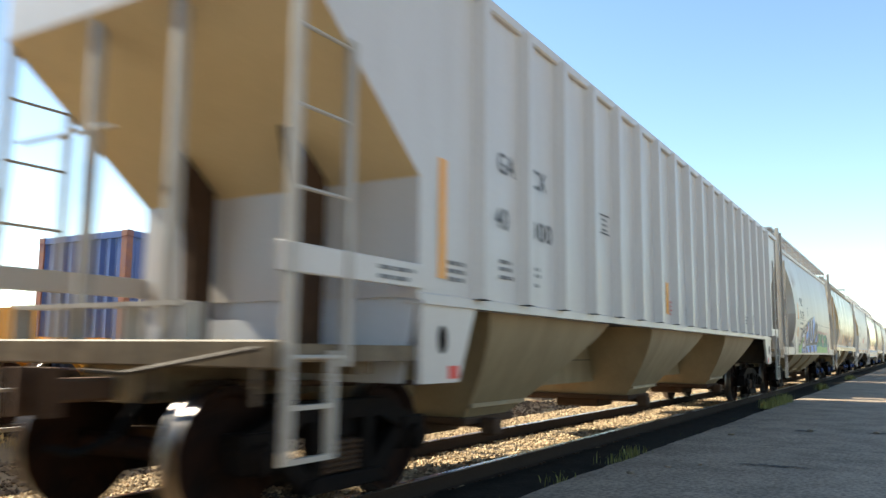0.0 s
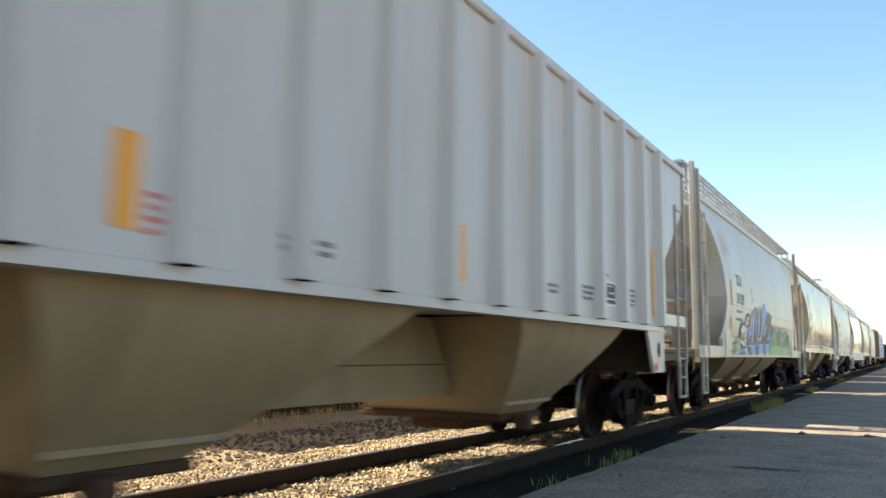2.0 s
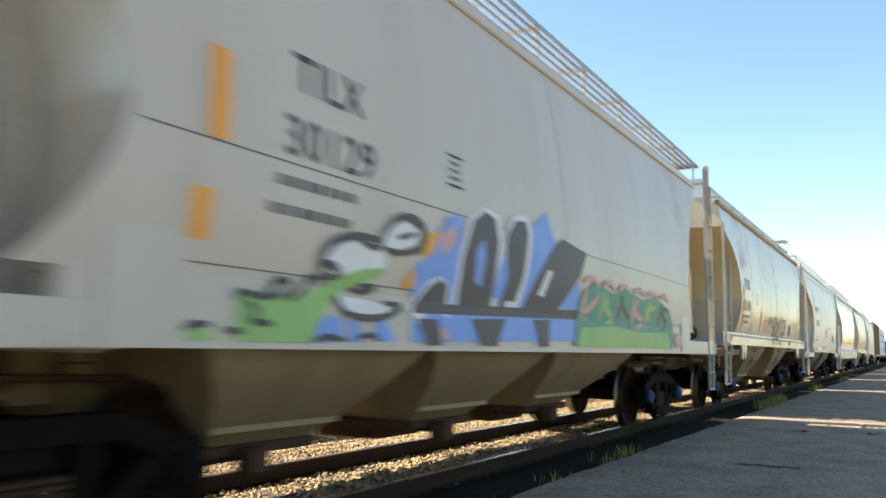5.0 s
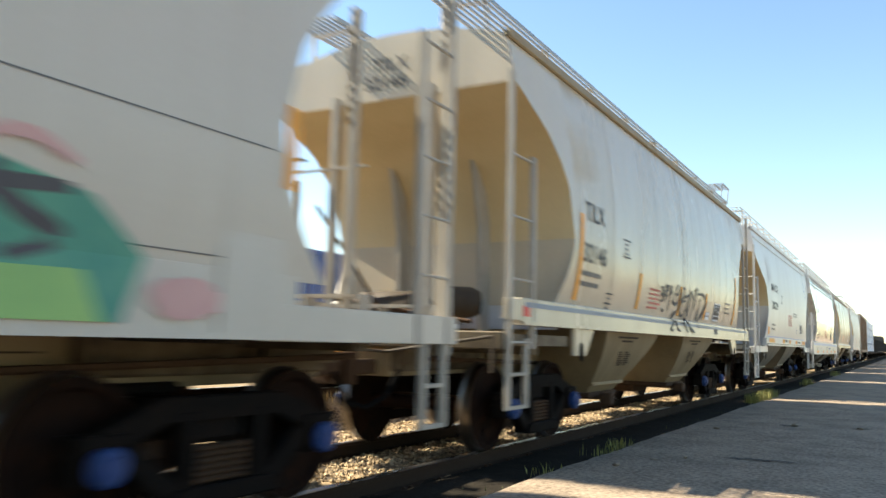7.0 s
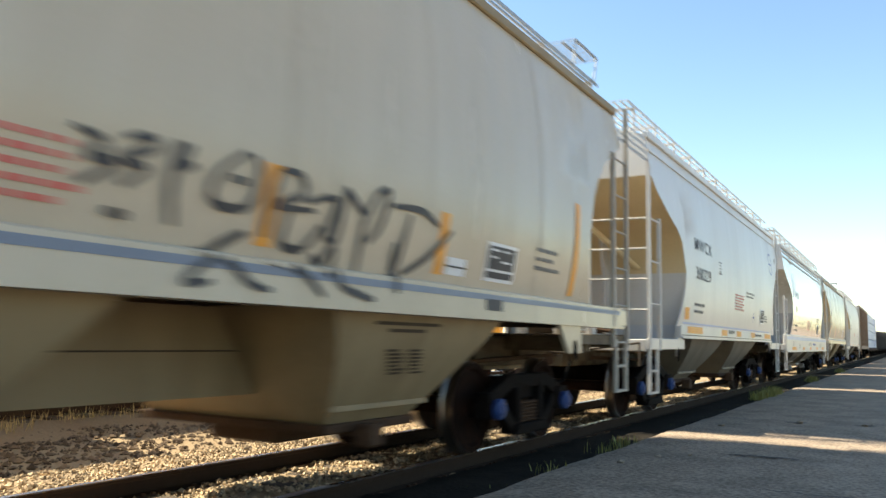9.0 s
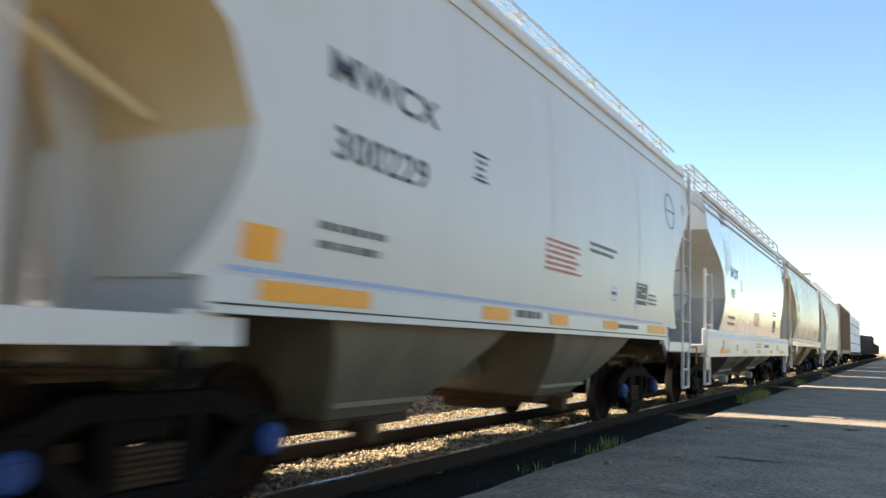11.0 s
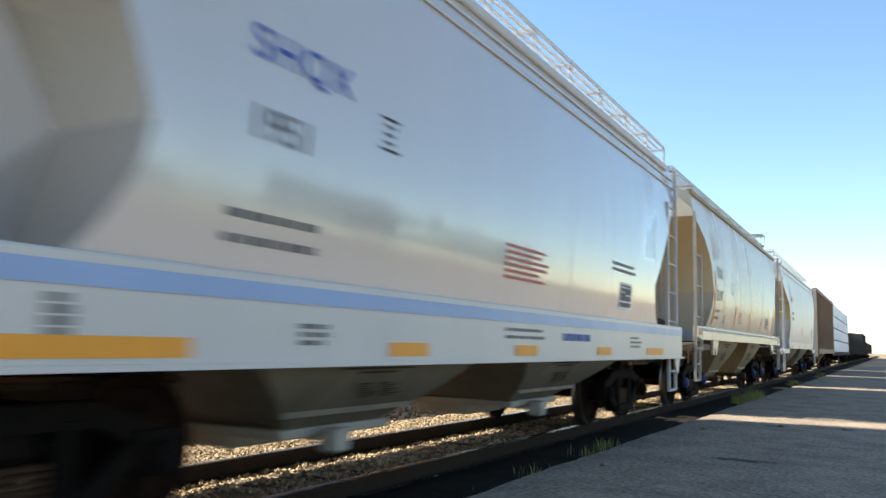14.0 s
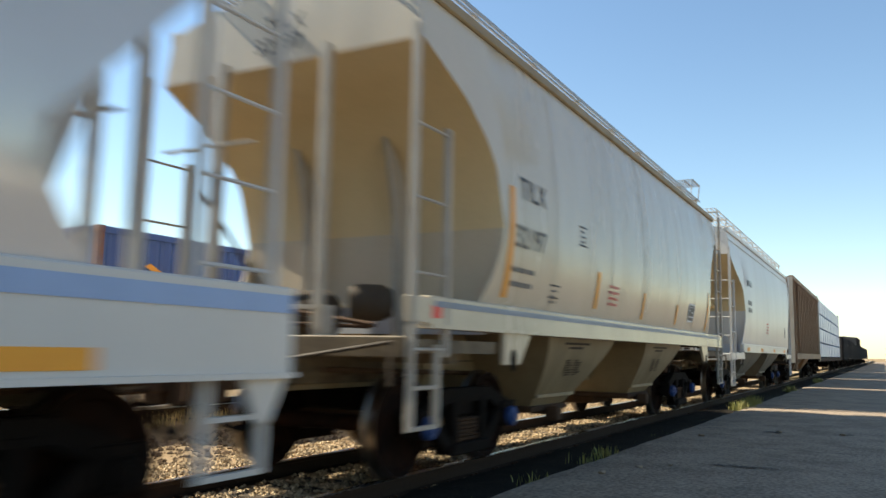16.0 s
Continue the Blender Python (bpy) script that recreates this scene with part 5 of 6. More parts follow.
def build_train():
    cars = []
    # a ribbed car ahead, and the same kind behind it with its markings
    z = build_hopper(-17.7, 19.35, SPEC_A)
    a = build_hopper(3.35, 19.35, SPEC_A)
    stripes(a, [(1.75, 1.7, 2.65, 0.11), (5.27, 1.72, 2.19, 0.14), (8.25, 1.71, 2.18, 0.15), (11.5, 1.73, 2.2, 0.16), (14.16, 1.71, 2.17, 0.14), (17.29, 1.7, 2.67, 0.12)])
    for text, y, zz in (("GA", 2.76, 2.74), ("CX", 3.48, 2.73), ("40", 2.72, 2.23), ("000", 3.46, 2.22), ("6", 4.37, 2.22)):
        letters(a, text, y, zz, 0.27, squeeze=1.2 if text == "000" else 0.9)
    for y, zz, wd, n, sd in ((2.8, 1.92, 0.3, 2, 1), (2.8, 1.78, 0.28, 1, 2), (3.46, 1.92, 0.26, 2, 3), (3.46, 1.76, 0.24, 1, 4), (9.42, 1.8, 0.58, 2, 7),
                             (13.36, 1.84, 0.44, 2, 8), (14.45, 1.9, 0.45, 3, 9), (16.02, 1.98, 0.52, 4, 10), (1.9, 1.82, 0.3, 3, 11), (15.2, 2.1, 0.2, 1, 13)):
        bars(a, y, zz, wd, n, 0.035, 0.03, seed=sd)
    frame_box(a, 5.45, 5.77, 2.54, 2.78, 21)
    bars(a, 8.45, 1.88, 0.4, 4, 0.03, 0.03, "red_letter", 12)
    data_block(a, 15.12, 1.77, 0.48, 0.25)
    flat_rect("data_panel", a["ob"], 1.548, 1.9, 2.05, 0.93, 1.03, "red", "small red square")
    flat_rect("data_panel", a["ob"], 1.548, 17.3, 17.45, 0.93, 1.03, "red", "small red square")
    bars(a, 0.95, 1.70, 0.45, 2, 0.03, 0.035, seed=20, lift=0.02)
    cars += [z, a]
    # graffiti car
    b = build_hopper(23.7, 15.2, SPEC_B)
    stripes(b, [(2.67, 2.22, 2.72, 0.14), (2.6, 1.68, 1.95, 0.13), (13.0, 2.0, 2.5, 0.1)])
    letters(b, "TILX", 3.32, 2.66, 0.34, squeeze=0.9)
    letters(b, "30129", 3.24, 2.26, 0.34, squeeze=0.97)
    bars(b, 3.2, 2.07, 1.0, 1, 0.06, 0.05, seed=31)
    bars(b, 3.15, 1.9, 0.98, 1, 0.06, 0.05, seed=32)
    frame_box(b, 5.12, 5.38, 2.42, 2.68, 33)
    for zz in (2.205, 1.56):
        rect("seam", b, 2.25, 12.9, zz, zz + 0.009, "faint_ink", lift=0.004)
    graffiti(b)
    cars.append(b)
    # tagged beige car
    c = build_hopper(39.85, 13.4, SPEC_C)
    stripes(c, [(1.76, 1.64, 2.62, 0.12), (4.16, 1.65, 2.14, 0.12), (6.5, 1.65, 2.12, 0.12), (8.46, 1.65, 2.13, 0.12), (11.3, 1.64, 2.65, 0.13)])
    letters(c, "TILX", 1.95, 2.57, 0.31, squeeze=0.95)
    letters(c, "32146", 1.9, 2.09, 0.31, squeeze=0.95)
    bars(c, 1.85, 1.93, 0.85, 1, 0.055, 0.05, seed=41)
    bars(c, 1.82, 1.81, 0.8, 1, 0.055, 0.05, seed=42)
    frame_box(c, 3.37, 3.68, 2.28, 2.52, 43)
    frame_box(c, 2.86, 3.12, 1.65, 1.79, 46)
    bars(c, 10.32, 2.02, 0.62, 3, 0.04, 0.05, seed=44)
    bars(c, 4.75, 1.95, 0.68, 5, 0.03, 0.035, "red_letter", 45)
    data_block(c, 9.33, 1.69, 0.52, 0.28)
    rect("data_panel", c, 8.64, 8.95, 1.66, 1.80, "white")
    rect("data_panel", c, 8.64, 8.95, 1.72, 1.735, "ink", lift=0.009)
    flat_rect("data_panel", c["ob"], 1.552, 9.3, 9.6, 1.40, 1.50, "ink")
    flat_rect("stripe", c["ob"], 1.551, 0.4, 13.0, 1.49, 1.54, "stripe_slate", "thin blue-grey stripe along the sill")
    flat_rect("data_panel", c["ob"], 1.548, 0.35, 0.5, 1.40, 1.5, "red", "small red square")
    tag_scribble(c)
    end_letters(c, "TILX", -0.2, 4.02, 0.2)
    end_letters(c, "32146", -0.3, 3.82, 0.2)
    cars.append(c)
    # white car
    d = build_hopper(54.2, 13.25, SPEC_D)
    letters(d, "MWCX", 2.65, 2.77, 0.30, squeeze=1.35)
    letters(d, "300229", 2.72, 2.27, 0.30, squeeze=1.2)
    bars(d, 2.65, 1.80, 0.95, 1, 0.05, 0.07, seed=51)
    bars(d, 2.65, 1.68, 0.9, 1, 0.05, 0.07, seed=57)
    frame_box(d, 4.66, 4.94, 2.5, 2.74, 52)
    bars(d, 6.32, 2.19, 1.1, 6, 0.03, 0.03, "red_letter", 53)
    bars(d, 7.67, 2.30, 1.05, 2, 0.04, 0.04, seed=54)
    bars(d, 10.3, 1.86, 0.5, 3, 0.03, 0.03, seed=55)
    data_block(d, 9.69, 1.71, 0.51, 0.30)
    for y, wd in ((2.15, 1.1), (4.96, 0.55), (6.53, 0.52), (8.33, 0.52), (10.33, 1.0)):
        rect("reflective_strip", d, y, y + wd, 1.325, 1.44, "orange", "orange reflective strip on the sill", lift=0.008)
    bars(d, 8.9, 1.36, 0.95, 1, 0.05, 0.05, "ink", 56)
    ring(d, 11.65, 3.32, 0.29, "blue_ink")
    rect("data_panel", d, 2.0, 2.3, 1.55, 1.75, "orange")
    rect("stripe", d, 1.9, 11.2, 1.475, 1.505, "stripe_blue", "thin pale blue stripe along the side sheet")
    flat_rect("seam", d["ob"], 1.571, 1.8, 11.4, 1.285, 1.297, "grime")
    bars(d, 5.67, 1.37, 0.76, 1, 0.07, 0.05, "faint_ink", 59)
    ring(d, 8.67, 1.79, 0.1, "blue_ink")
    bars(d, 8.55, 1.77, 0.24, 1, 0.045, 0.02, "blue_ink", 58)
    end_letters(d, "MWCX", -0.2, 4.0, 0.24)
    end_letters(d, "300229", -0.32, 3.78, 0.24)
    cars.append(d)
    # glossy car
    e = build_hopper(68.62, 13.5, SPEC_E)
    letters(e, "SHQX", 2.75, 2.74, 0.29, "blue_ink", 1.15)
    letters(e, "1951", 2.75, 2.27, 0.28, squeeze=0.95)
    bars(e, 2.65, 1.80, 0.92, 1, 0.05, 0.06, seed=61)
    bars(e, 2.65, 1.66, 0.88, 1, 0.05, 0.06, seed=69)
    frame_box(e, 4.07, 4.32, 2.49, 2.74, 62)
    bars(e, 6.28, 2.06, 1.12, 6, 0.032, 0.028, "red_letter", 63)
    bars(e, 9.58, 2.22, 1.15, 2, 0.04, 0.04, seed=64)
    data_block(e, 10.01, 1.68, 0.5, 0.3)
    rect("stripe", e, 0.05, 13.45, 1.345, 1.45, "stripe_blue", "pale blue stripe along the top of the sill", lift=0.008)
    for y, wd in ((1.3, 1.1), (4.24, 0.55), (6.43, 0.55), (8.88, 0.55), (11.15, 0.97)):
        rect("reflective_strip", e, y, y + wd, 1.03, 1.13, "orange", "orange reflective strip on the sill", lift=0.008)
    bars(e, 7.7, 1.19, 0.92, 1, 0.08, 0.04, "blue_ink", 70)
    bars(e, 6.2, 1.26, 1.05, 2, 0.03, 0.04, seed=65)
    bars(e, 10.32, 1.25, 0.56, 3, 0.03, 0.03, "faint_ink", 66)
    bars(e, 1.6, 1.27, 0.12, 4, 0.04, 0.01, seed=67)
    bars(e, 3.25, 1.2, 0.3, 3, 0.03, 0.02, seed=68)
    end_letters(e, "SHQX", -0.2, 4.0, 0.24)
    end_letters(e, "1951", -0.2, 3.78, 0.24)
    cars.append(e)
    # second beige car, no tag
    spec = dict(SPEC_C, label="beige rounded covered hopper car with vertical orange strips")
    f = build_hopper(83.5, 13.5, spec)
    stripes(f, [(1.72, 1.66, 2.74, 0.12), (4.46, 1.7, 2.16, 0.12), (6.7, 1.66, 2.05, 0.1), (8.9, 1.66, 2.0, 0.1), (11.6, 1.64, 2.4, 0.1)])
    letters(f, "TILX", 1.98, 2.66, 0.31, squeeze=0.98)
    letters(f, "32197", 1.88, 2.17, 0.31, squeeze=0.92)
    bars(f, 1.75, 1.92, 0.85, 1, 0.05, 0.06, seed=71)
    bars(f, 1.72, 1.78, 0.8, 1, 0.05, 0.06, seed=75)
    frame_box(f, 3.72, 4.0, 2.4, 2.64, 72)
    frame_box(f, 2.92, 3.22, 1.73, 1.88, 74)
    bars(f, 5.0, 2.0, 0.5, 4, 0.035, 0.04, "red_letter", 73)
    data_block(f, 9.9, 1.78, 0.45, 0.28)
    flat_rect("stripe", f["ob"], 1.551, 0.4, 13.0, 1.49, 1.54, "stripe_slate", "thin blue-grey stripe along the sill")
    flat_rect("data_panel", f["ob"], 1.548, 0.35, 0.5, 1.40, 1.5, "red", "small red square")
    end_letters(f, "TILX", -0.2, 4.02, 0.2)
    end_letters(f, "32197", -0.3, 3.82, 0.2)
    cars.append(f)
    # second white car
    spec = dict(SPEC_D, label="plain white covered hopper car with faint markings")
    g = build_hopper(98.2, 14.0, dict(spec, bays=((3.0, 6.2, 3.8, 5.0), (7.6, 10.8, 8.3, 9.5)), trucks=(1.95, 12.4)))
    letters(g, "MWCX", 2.5, 3.0, 0.26)
    bars(g, 2.5, 2.5, 0.8, 2, 0.12, 0.08, seed=81)
    bars(g, 6.2, 2.1, 0.7, 4, 0.04, 0.05, "red_letter", 82)
    data_block(g, 11.2, 1.8, 0.32, 0.36)
    for y in (2.3, 5.0, 8.0, 11.0):
        rect("reflective_strip", g, y, y + 0.5, 1.24, 1.37, "orange", "orange reflective strip on the sill", lift=0.008)
    cars.append(g)
    movers = [(k["ob"], y) for k, y in zip(cars, (-17.7, 3.35, 23.7, 39.85, 54.2, 68.62, 83.5, 98.2))]
    movers.append((build_brown_car(113.4, 15.0), 113.4))
    movers.append((build_lumber_car(129.6, 25.4), 129.6))
    y = 156.6
    for k, (ln, top) in enumerate(((14.5, 3.0), (14.5, 3.05), (14.5, 2.95), (17.5, 4.0), (14.5, 3.0), (14.5, 3.0), (14.5, 3.0), (14.5, 3.0))):
        movers.append((build_gondola(y, ln, top), y))
        y += ln + 1.1
    return movers


def ring(car, y, z, r, material):
    bm = bmesh.new()
    n = 40
    a = [bm.verts.new((0, y + r * math.cos(k * math.tau / n), z + r * math.sin(k * math.tau / n))) for k in range(n)]
    b = [bm.verts.new((0, y + r * 0.91 * math.cos(k * math.tau / n), z + r * 0.91 * math.sin(k * math.tau / n))) for k in range(n)]
    for k in range(n):
        bm.faces.new((a[k], a[(k + 1) % n], b[(k + 1) % n], b[k]))
    bm.faces.new([bm.verts.new((0, y + p, z + q)) for p, q in ((-r, -0.012), (r, -0.012), (r, 0.012), (-r, 0.012))])
    part("emblem", wrap_on(bm, car), material, car["ob"], "thin blue circle emblem")


def graffiti(car):
    """Spray-painted shapes along the lower side: bubble letters with outlines, in local y and z."""
    def place(p):
        y, z = p
        return (5.0 + (y - 4.7) * 1.09, 1.165 + (z - 1.165) * 1.2) if y > 4.7 else (y + 0.25 * (1 - (y - 2.4) / 2.3), z)

    def blob(cy, cz, ry, rz, material, seed, lift, jag=0.12, n=22):
        rng = random.Random(seed)
        pts = [(cy + ry * math.cos(k * math.tau / n) * (1 + rng.uniform(-jag, jag)), max(1.165, cz + rz * math.sin(k * math.tau / n) * (1 + rng.uniform(-jag, jag)))) for k in range(n)]
        patch("spray_paint", car, [place(p) for p in pts], material, lift=lift)

    def shape(pts, material, lift):
        patch("spray_paint", car, [place(p) for p in pts], material, lift=lift)

    def lines(strokes, width, material, lift):
        bm = bmesh.new()
        for s in strokes:
            stroke(bm, [place(p) for p in s], width)
        part("spray_paint", wrap_on(bm, car, lift), material, car["ob"])
    def painted(pts, material):
        layer[0] += 0.00045
        patch("spray_paint", car, pts, material, lift=layer[0])

    def drawn(width, pts):
        bm = bmesh.new()
        stroke(bm, pts, width)
        part("spray_paint", wrap_on(bm, car, 0.0225), "g_dark", car["ob"])
    layer = [0.0075]
    # green ground, the white looping figure, the blue cloud and the dark letters with pale edges
    painted([(2.97, 1.17), (2.97, 1.33), (3.0, 1.44), (3.17, 1.42), (3.38, 1.41), (3.54, 1.46), (3.81, 1.57), (4.11, 1.67), (4.33, 1.7), (4.33, 1.64), (4.04, 1.55), (3.84, 1.48), (3.73, 1.37), (3.62, 1.26), (3.61, 1.17)], "g_green")
    painted([(2.56, 1.17), (2.61, 1.21), (2.7, 1.24), (2.77, 1.24), (2.84, 1.17)], "g_green")
    painted([(3.66, 1.62), (3.7, 1.74), (3.82, 1.82), (4.02, 1.88), (4.24, 1.89), (4.36, 1.81), (4.32, 1.69), (4.09, 1.66), (3.91, 1.61), (3.75, 1.59)], "white")
    painted([(4.24, 1.86), (4.38, 1.99), (4.56, 2.04), (4.72, 2.0), (4.71, 1.9), (4.51, 1.83), (4.33, 1.82)], "white")
    painted([(3.82, 1.47), (4.12, 1.46), (4.48, 1.44), (4.41, 1.37), (4.21, 1.33), (3.97, 1.33), (3.85, 1.38)], "white")
    painted([(3.61, 1.17), (3.67, 1.29), (3.78, 1.35), (3.9, 1.32), (3.93, 1.18)], "g_blue")
    painted([(3.98, 1.18), (3.97, 1.32), (4.07, 1.32), (4.12, 1.18)], "g_blue")
    painted([(4.25, 1.19), (4.3, 1.33), (4.39, 1.34), (4.53, 1.19)], "g_blue")
    painted([(4.84, 1.99), (5.02, 2.04), (4.97, 1.88), (4.78, 1.81)], "orange")
    painted([(4.65, 1.7), (4.81, 1.74), (4.78, 1.59), (4.55, 1.56)], "orange")
    painted([(4.72, 1.75), (4.92, 1.84), (5.11, 2.16), (5.36, 2.22), (5.35, 1.89), (5.29, 1.54), (5.34, 1.2), (4.73, 1.19), (4.92, 1.52)], "g_blue")
    painted([(5.03, 2.01), (5.25, 2.13), (5.26, 1.96), (5.06, 1.85)], "g_pink")
    painted([(5.0, 1.27), (5.22, 1.31), (5.28, 1.22), (5.04, 1.21)], "g_pink")
    painted([(5.3, 1.2), (5.29, 1.5), (5.79, 1.76), (6.06, 1.97), (6.58, 2.13), (6.69, 2.3), (7.08, 2.51), (7.18, 2.32), (7.32, 2.12), (7.59, 1.98), (8.03, 1.85), (8.03, 1.25)], "g_blue")
    painted([(4.65, 1.43), (4.91, 1.64), (5.09, 1.7), (5.25, 1.62), (5.26, 1.38), (5.1, 1.42), (5.07, 1.57), (4.92, 1.42), (4.8, 1.32)], "white")
    painted([(5.31, 1.44), (5.34, 1.89), (5.47, 2.22), (5.75, 2.34), (6.01, 2.31), (6.1, 2.07), (6.02, 1.48)], "white")
    painted([(6.04, 1.48), (6.14, 2.17), (6.28, 2.34), (6.58, 2.4), (6.72, 2.25), (6.66, 1.84), (6.51, 1.5)], "white")
    painted([(4.73, 1.46), (4.93, 1.61), (5.09, 1.68), (5.21, 1.62), (5.2, 1.49), (8.03, 1.58), (8.03, 1.48), (4.72, 1.4)], "g_dark")
    painted([(5.37, 1.46), (5.4, 1.89), (5.54, 2.2), (5.75, 2.31), (5.94, 2.26), (6.02, 2.06), (5.96, 1.5)], "g_dark")
    painted([(6.09, 1.5), (6.18, 2.16), (6.34, 2.31), (6.56, 2.34), (6.63, 2.23), (6.57, 1.83), (6.4, 1.52)], "g_dark")
    painted([(6.59, 1.51), (6.88, 1.86), (7.25, 2.19), (7.48, 2.29), (7.56, 2.15), (7.96, 2.24), (8.19, 2.22), (8.03, 1.96), (7.45, 1.55)], "g_dark")
    painted([(5.63, 1.7), (5.62, 1.96), (5.74, 2.07), (5.78, 1.94), (5.74, 1.66)], "g_blue")
    painted([(5.96, 1.59), (6.03, 1.83), (6.18, 1.98), (6.23, 1.8), (6.15, 1.58)], "g_blue")
    painted([(6.92, 1.68), (7.12, 1.93), (7.25, 1.94), (7.06, 1.66)], "white")
    painted([(5.62, 1.39), (5.8, 1.18), (6.1, 1.17), (6.26, 1.42)], "g_dark")
    painted([(4.79, 1.36), (4.93, 1.17), (5.15, 1.17), (5.08, 1.37)], "g_dark")
    painted([(6.88, 1.43), (7.04, 1.18), (7.26, 1.18), (7.26, 1.45)], "g_dark")
    drawn(0.02, [(2.96, 1.39), (3.0, 1.44), (3.17, 1.42), (3.24, 1.49), (3.31, 1.53), (3.38, 1.51), (3.34, 1.45), (3.19, 1.41)])
    drawn(0.02, [(3.38, 1.41), (3.5, 1.48), (3.55, 1.55), (3.63, 1.57), (3.67, 1.52)])
    drawn(0.02, [(2.9, 1.23), (3.02, 1.22)])
    drawn(0.02, [(3.09, 1.28), (3.25, 1.27)])
    drawn(0.018, [(3.04, 1.39), (3.12, 1.34), (3.09, 1.28)])
    drawn(0.03, [(3.67, 1.59), (3.65, 1.69), (3.73, 1.79), (3.89, 1.85), (4.1, 1.87), (4.27, 1.86)])
    drawn(0.03, [(3.71, 1.57), (3.81, 1.6), (3.76, 1.65), (3.67, 1.66)])
    drawn(0.03, [(4.24, 1.87), (4.39, 2.03), (4.59, 2.08), (4.77, 2.02), (4.75, 1.88), (4.48, 1.81), (4.3, 1.82)])
    drawn(0.02, [(4.02, 1.84), (4.19, 1.81), (4.27, 1.85)])
    drawn(0.02, [(4.44, 1.91), (4.66, 1.97)])
    drawn(0.025, [(3.81, 1.47), (3.92, 1.37), (4.16, 1.34), (4.42, 1.37), (4.55, 1.44), (4.35, 1.45)])
    drawn(0.02, [(3.63, 1.18), (3.74, 1.21), (3.93, 1.19)])
    drawn(0.02, [(4.06, 1.21), (4.22, 1.23), (4.3, 1.19)])
    drawn(0.02, [(3.96, 1.52), (4.12, 1.51), (4.23, 1.55), (4.04, 1.55)])
    drawn(0.02, [(2.6, 1.21), (2.68, 1.25), (2.79, 1.25)])
    # green letters
    shape([(7.4, 1.19), (7.5, 1.62), (7.9, 1.80), (8.5, 1.72), (9.0, 1.80), (9.6, 1.72), (10.2, 1.78), (10.9, 1.66), (11.2, 1.45), (11.1, 1.19)], "g_teal", 0.0205)
    shape([(7.5, 1.19), (7.6, 1.36), (8.6, 1.40), (9.6, 1.36), (10.9, 1.38), (11.0, 1.19)], "g_green", 0.0215)
    for k in range(6):
        y = 7.8 + k * 0.56
        rng = random.Random(60 + k)
        turn = [(y + rng.uniform(-0.26, 0.26), 1.42 + 0.07 * j + rng.uniform(-0.04, 0.04)) for j in range(5)]
        lines([turn, [(y - 0.24, 1.45), (y - 0.16 + 0.1 * rng.random(), 1.72)]], 0.045, ("g_pink", "g_green", "g_dark")[k % 3], 0.0225)
        lines([[(y - 0.22, 1.78), (y, 1.83), (y + 0.22, 1.76)]], 0.03, "g_pink", 0.0225)
    blob(11.45, 1.3, 0.22, 0.09, "g_pink", 14, 0.0215)


def tag_scribble(car):
    """A looping dark tag sprayed over side sheet and sill."""
    bm = bmesh.new()
    for s in ([(5.3, 2.04), (5.45, 2.0), (5.39, 1.93), (5.52, 1.91), (5.36, 1.8)],
              [(5.56, 2.04), (5.68, 2.08), (5.72, 2.03), (5.56, 1.95), (5.69, 1.92), (5.57, 1.82)],
              [(5.87, 2.1), (5.85, 1.87), (5.9, 1.68)],
              [(5.84, 1.95), (5.98, 2.0)],
              [(5.94, 2.1), (5.88, 1.96)],
              [(5.52, 1.7), (5.63, 1.69)],
              [(6.33, 2.14), (6.16, 2.01), (6.11, 1.88), (6.21, 1.82), (6.4, 1.86), (6.44, 2.04), (6.38, 2.14)],
              [(6.24, 1.98), (6.35, 1.98)],
              [(6.61, 2.1), (6.57, 1.93), (6.55, 1.7)]):
        stroke(bm, s, 0.026)
    for s in ([(6.61, 2.1), (6.78, 2.1), (6.82, 1.99), (6.62, 1.89), (6.95, 1.91)],
              [(6.72, 1.87), (6.71, 1.69), (6.89, 1.67), (7.04, 1.83)],
              [(6.87, 1.95), (7.14, 2.01), (7.1, 1.77), (7.22, 1.76)],
              [(7.23, 2.11), (7.2, 1.78), (7.08, 1.59)],
              [(7.23, 2.1), (7.45, 1.96)],
              [(7.57, 2.12), (7.46, 1.89), (7.47, 1.58)],
              [(7.57, 2.12), (7.71, 2.16), (7.65, 1.91), (7.53, 1.78)],
              [(7.78, 2.07), (8.16, 2.09), (8.41, 2.01)],
              [(8.01, 2.04), (7.96, 1.79), (7.92, 1.58)]):
        stroke(bm, s, 0.026)
    for s in ([(8.03, 1.61), (8.34, 1.77), (8.63, 2.0)],
              [(6.17, 1.55), (6.02, 1.46), (5.99, 1.4), (6.14, 1.42)],
              [(6.09, 1.54), (6.32, 1.67), (6.41, 1.71)],
              [(6.05, 1.58), (6.25, 1.54), (6.43, 1.43), (6.59, 1.4)],
              [(6.55, 1.57), (6.85, 1.53), (7.07, 1.39)],
              [(7.22, 1.71), (7.23, 1.49), (7.48, 1.42), (7.61, 1.4)],
              [(7.87, 1.82), (7.89, 1.46)],
              [(7.0, 1.65), (7.14, 1.52)]):
        stroke(bm, s, 0.026)
    part("spray_tag", wrap_on(bm, car, 0.014), "ink", car["ob"], "looping black spray-painted tag")


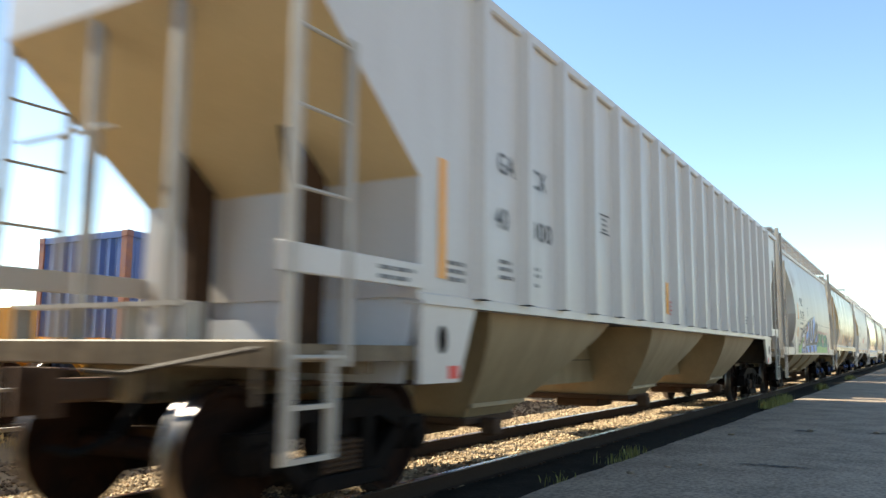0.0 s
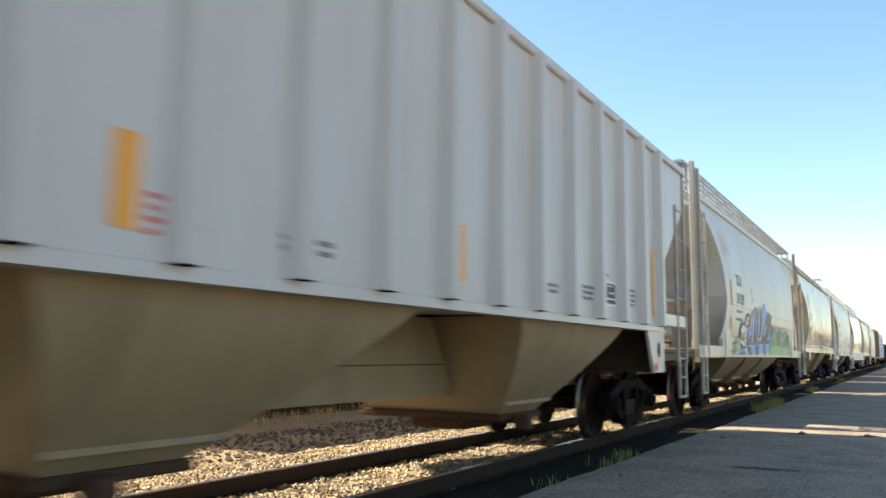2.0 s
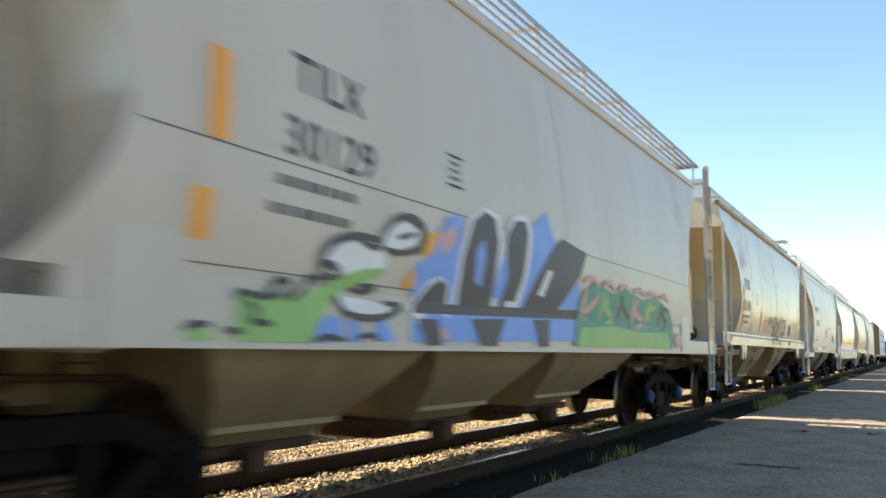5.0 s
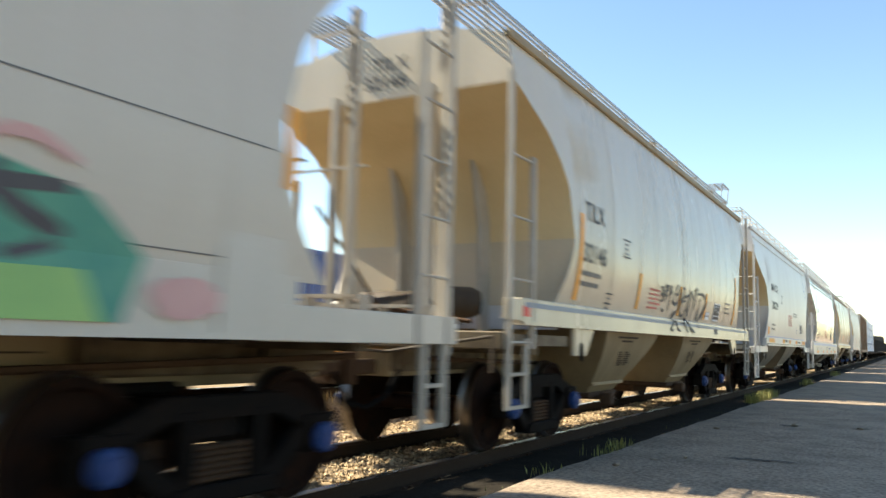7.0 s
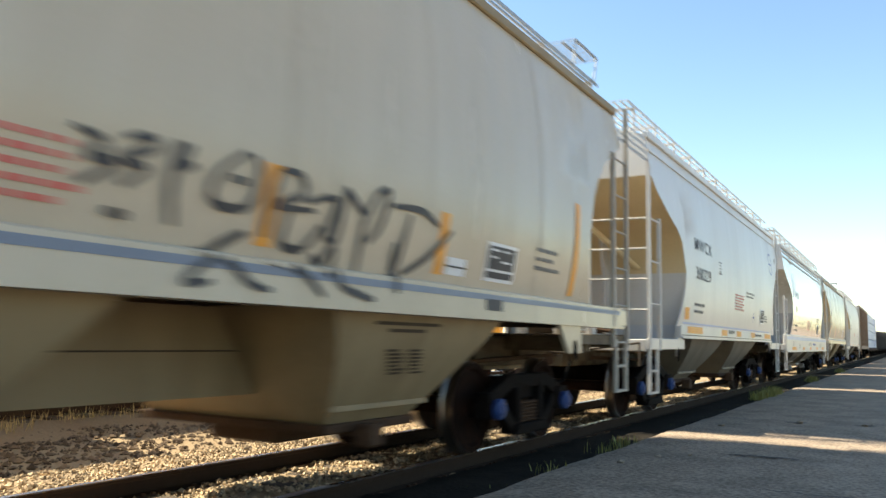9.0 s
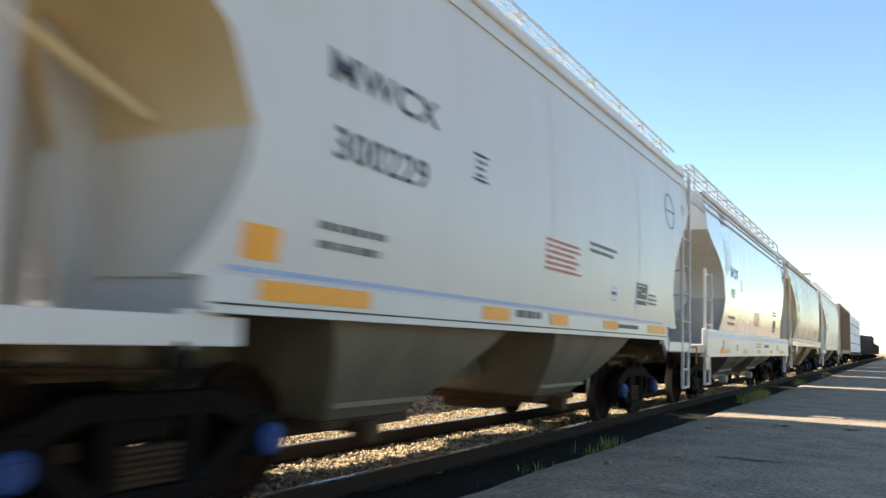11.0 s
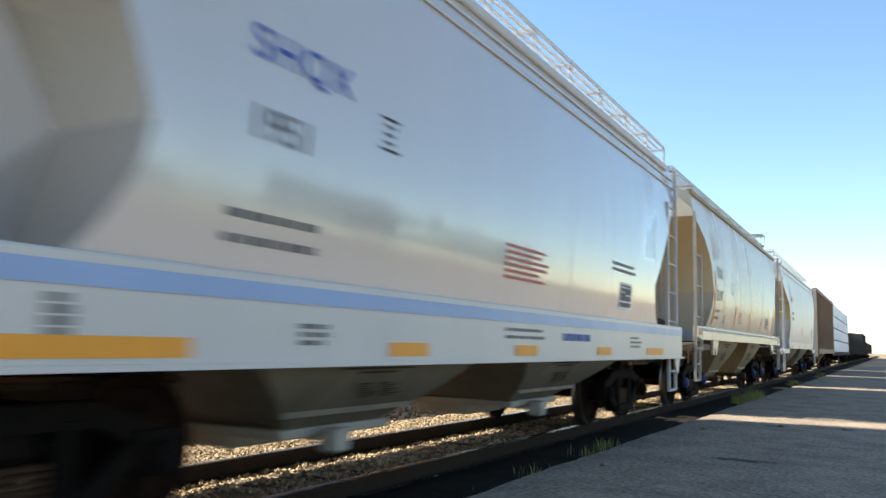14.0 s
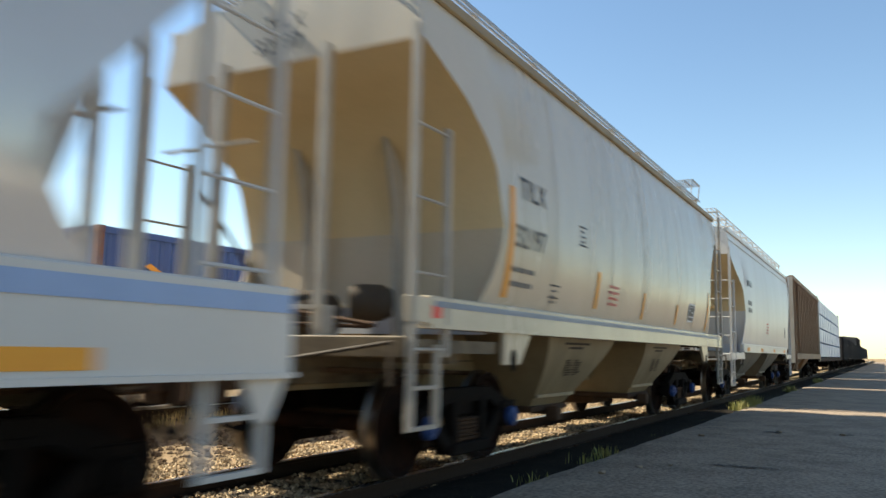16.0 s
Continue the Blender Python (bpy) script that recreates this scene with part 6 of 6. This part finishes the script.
# ---- distance ----
def build_tree(x, y, height, seed):
    rng = random.Random(seed)
    ob = thing("tree", pose(x, y, -0.35), "distant green broadleaf tree on the horizon", "tree", "distant trees")
    bm = bmesh.new()
    secs = []
    for k in range(5):
        f = k / 4
        r = height * 0.03 * (1 - 0.6 * f)
        secs.append([(r * math.cos(a * math.tau / 7) + f * 0.1 * height * 0.2, r * math.sin(a * math.tau / 7), f * height * 0.55) for a in range(7)])
    loft(bm, secs)
    for k in range(5):
        a = k * 1.3
        rod(bm, (0, 0, height * (0.3 + 0.04 * k)), (math.cos(a) * height * 0.25, math.sin(a) * height * 0.25, height * (0.55 + 0.05 * k)), height * 0.012)
    part("trunk", bm, "bark", ob)
    verts, faces = [], []
    for c in range(16):
        a, rr, zz = rng.uniform(0, math.tau), height * 0.28 * rng.random() ** 0.5, height * rng.uniform(0.38, 0.95)
        cx, cy, cs = math.cos(a) * rr, math.sin(a) * rr, height * rng.uniform(0.08, 0.15)
        for k in range(70):
            d = Vector((rng.gauss(0, 1), rng.gauss(0, 1), rng.gauss(0, 0.8))).normalized() * cs * rng.uniform(0.5, 1.1)
            n = Vector((rng.gauss(0, 1), rng.gauss(0, 1), rng.gauss(0, 1))).normalized()
            s = n.orthogonal().normalized() * height * 0.022
            t = n.cross(s)
            p = Vector((cx, cy, zz)) + d
            o = len(verts)
            verts.extend([tuple(p + s), tuple(p + t), tuple(p - s), tuple(p - t)])
            faces.append((o, o + 1, o + 2, o + 3))
    me = bpy.data.meshes.new("crown")
    me.from_pydata(verts, [], faces)
    me.materials.append(M["leaf"])
    crown = new("crown", me)
    crown.parent = ob
    return ob


def build_distance():
    rng = random.Random(3)
    for k in range(14):
        build_tree(rng.uniform(2, 40), rng.uniform(210, 330), rng.uniform(4, 8), 40 + k)
    # what the glossy car mirrors: a low shed and trees across the apron
    ob = thing("metal_shed", pose(58, 30, -0.33), "low beige metal shed across the yard", "building")
    bm = box(bmesh.new(), 0, 14, -16, 16, 0, 4.6)
    part("wall", bm, "shed", ob)
    bm = bmesh.new()
    loft(bm, [[(-0.4, y, 4.55), (7, y, 6.2), (14.4, y, 4.55), (14.4, y, 4.65), (7, y, 6.35), (-0.4, y, 4.65)] for y in (-16.4, 16.4)])
    part("roof", bm, "frame_grey", ob)
    for y in (-9, 4):
        bm = box(bmesh.new(), -0.05, 0.02, y, y + 4, 0.05, 3.6)
        part("door", bm, "frame_white", ob)
    for k in range(18):
        build_tree(rng.uniform(36, 46), -40 + k * 9 + rng.uniform(-3, 3), rng.uniform(7, 11), 120 + k)
    for k in range(16):
        build_tree(rng.uniform(70, 95), -60 + k * 14 + rng.uniform(-4, 4), rng.uniform(6, 10), 80 + k)


build_ground()
build_clods()
build_track(TRACK, "near_track", 120)
build_track(FAR_TRACK, "second_track", 100)
build_pavement()
build_grass()
build_well_car(6.9, 15.6)
build_container(8.55, 12.19, 0.36, "container", "container_rust", "dark blue corrugated shipping container standing in a well car")
build_well_car(-7.0, 13.6)
build_container(-5.9, 12.19, 0.36, "container_brown", "container_rust", "brown corrugated shipping container standing in a well car")
MOVERS = build_train()
build_distance()


def container_marks():
    """The emblem and lettering on the blue container."""
    ob = thing("container_emblem", pose(FAR_TRACK + 1.222, 8.55, 0.36), "orange cross emblem and white lettering on the blue container", "marking")
    for name, outs, m in (("orange_cross", [[(0.9, 1.3), (1.6, 1.55), (2.35, 1.9), (2.4, 1.98), (1.9, 1.85), (1.45, 1.68), (0.95, 1.42)], [(0.95, 2.15), (1.3, 2.0), (1.6, 1.68), (1.95, 1.38), (2.3, 1.2), (2.2, 1.35), (1.85, 1.65), (1.5, 2.0), (1.1, 2.2)]], "orange"),
                          ("white_bar", [[(1.9, 1.62), (2.6, 1.66), (3.3, 1.62), (2.6, 1.58)]], "white")):
        bm = bmesh.new()
        for q in outs:
            prism(bm, q, 0, 0.004 if m == "orange" else 0.006)
        part(name, bm, m, ob)
    for k in range(9):
        bm = box(bmesh.new(), 0, 0.004, 0.75 + k * 0.34, 0.99 + k * 0.34, 0.98, 1.24)
        part("letter_bar", bm, "white", ob)
    return ob


container_marks()


# ---- what moves ----
LEAD = 0.09


def rolled(t):
    return SPEED * t + GAIN * t * t


def motions():
    ts = [-0.2] + [float(k) for k in range(17)] + [16.2]
    for ob, y in MOVERS:
        walk(ob, [(t, pose(TRACK, y + LEAD - rolled(t), 0)) for t in ts])
    for w, d, phase in WHEELS:
        top = w.parent.parent
        if top.name.startswith("well_car"):
            continue
        rows = []
        t = -0.2
        while t < 16.25:
            rows.append((t, pose(0, d, 0.457, phase + math.degrees(rolled(t) / 0.457), 0, 0)))
            t += 0.1333
        walk(w, rows)


motions()
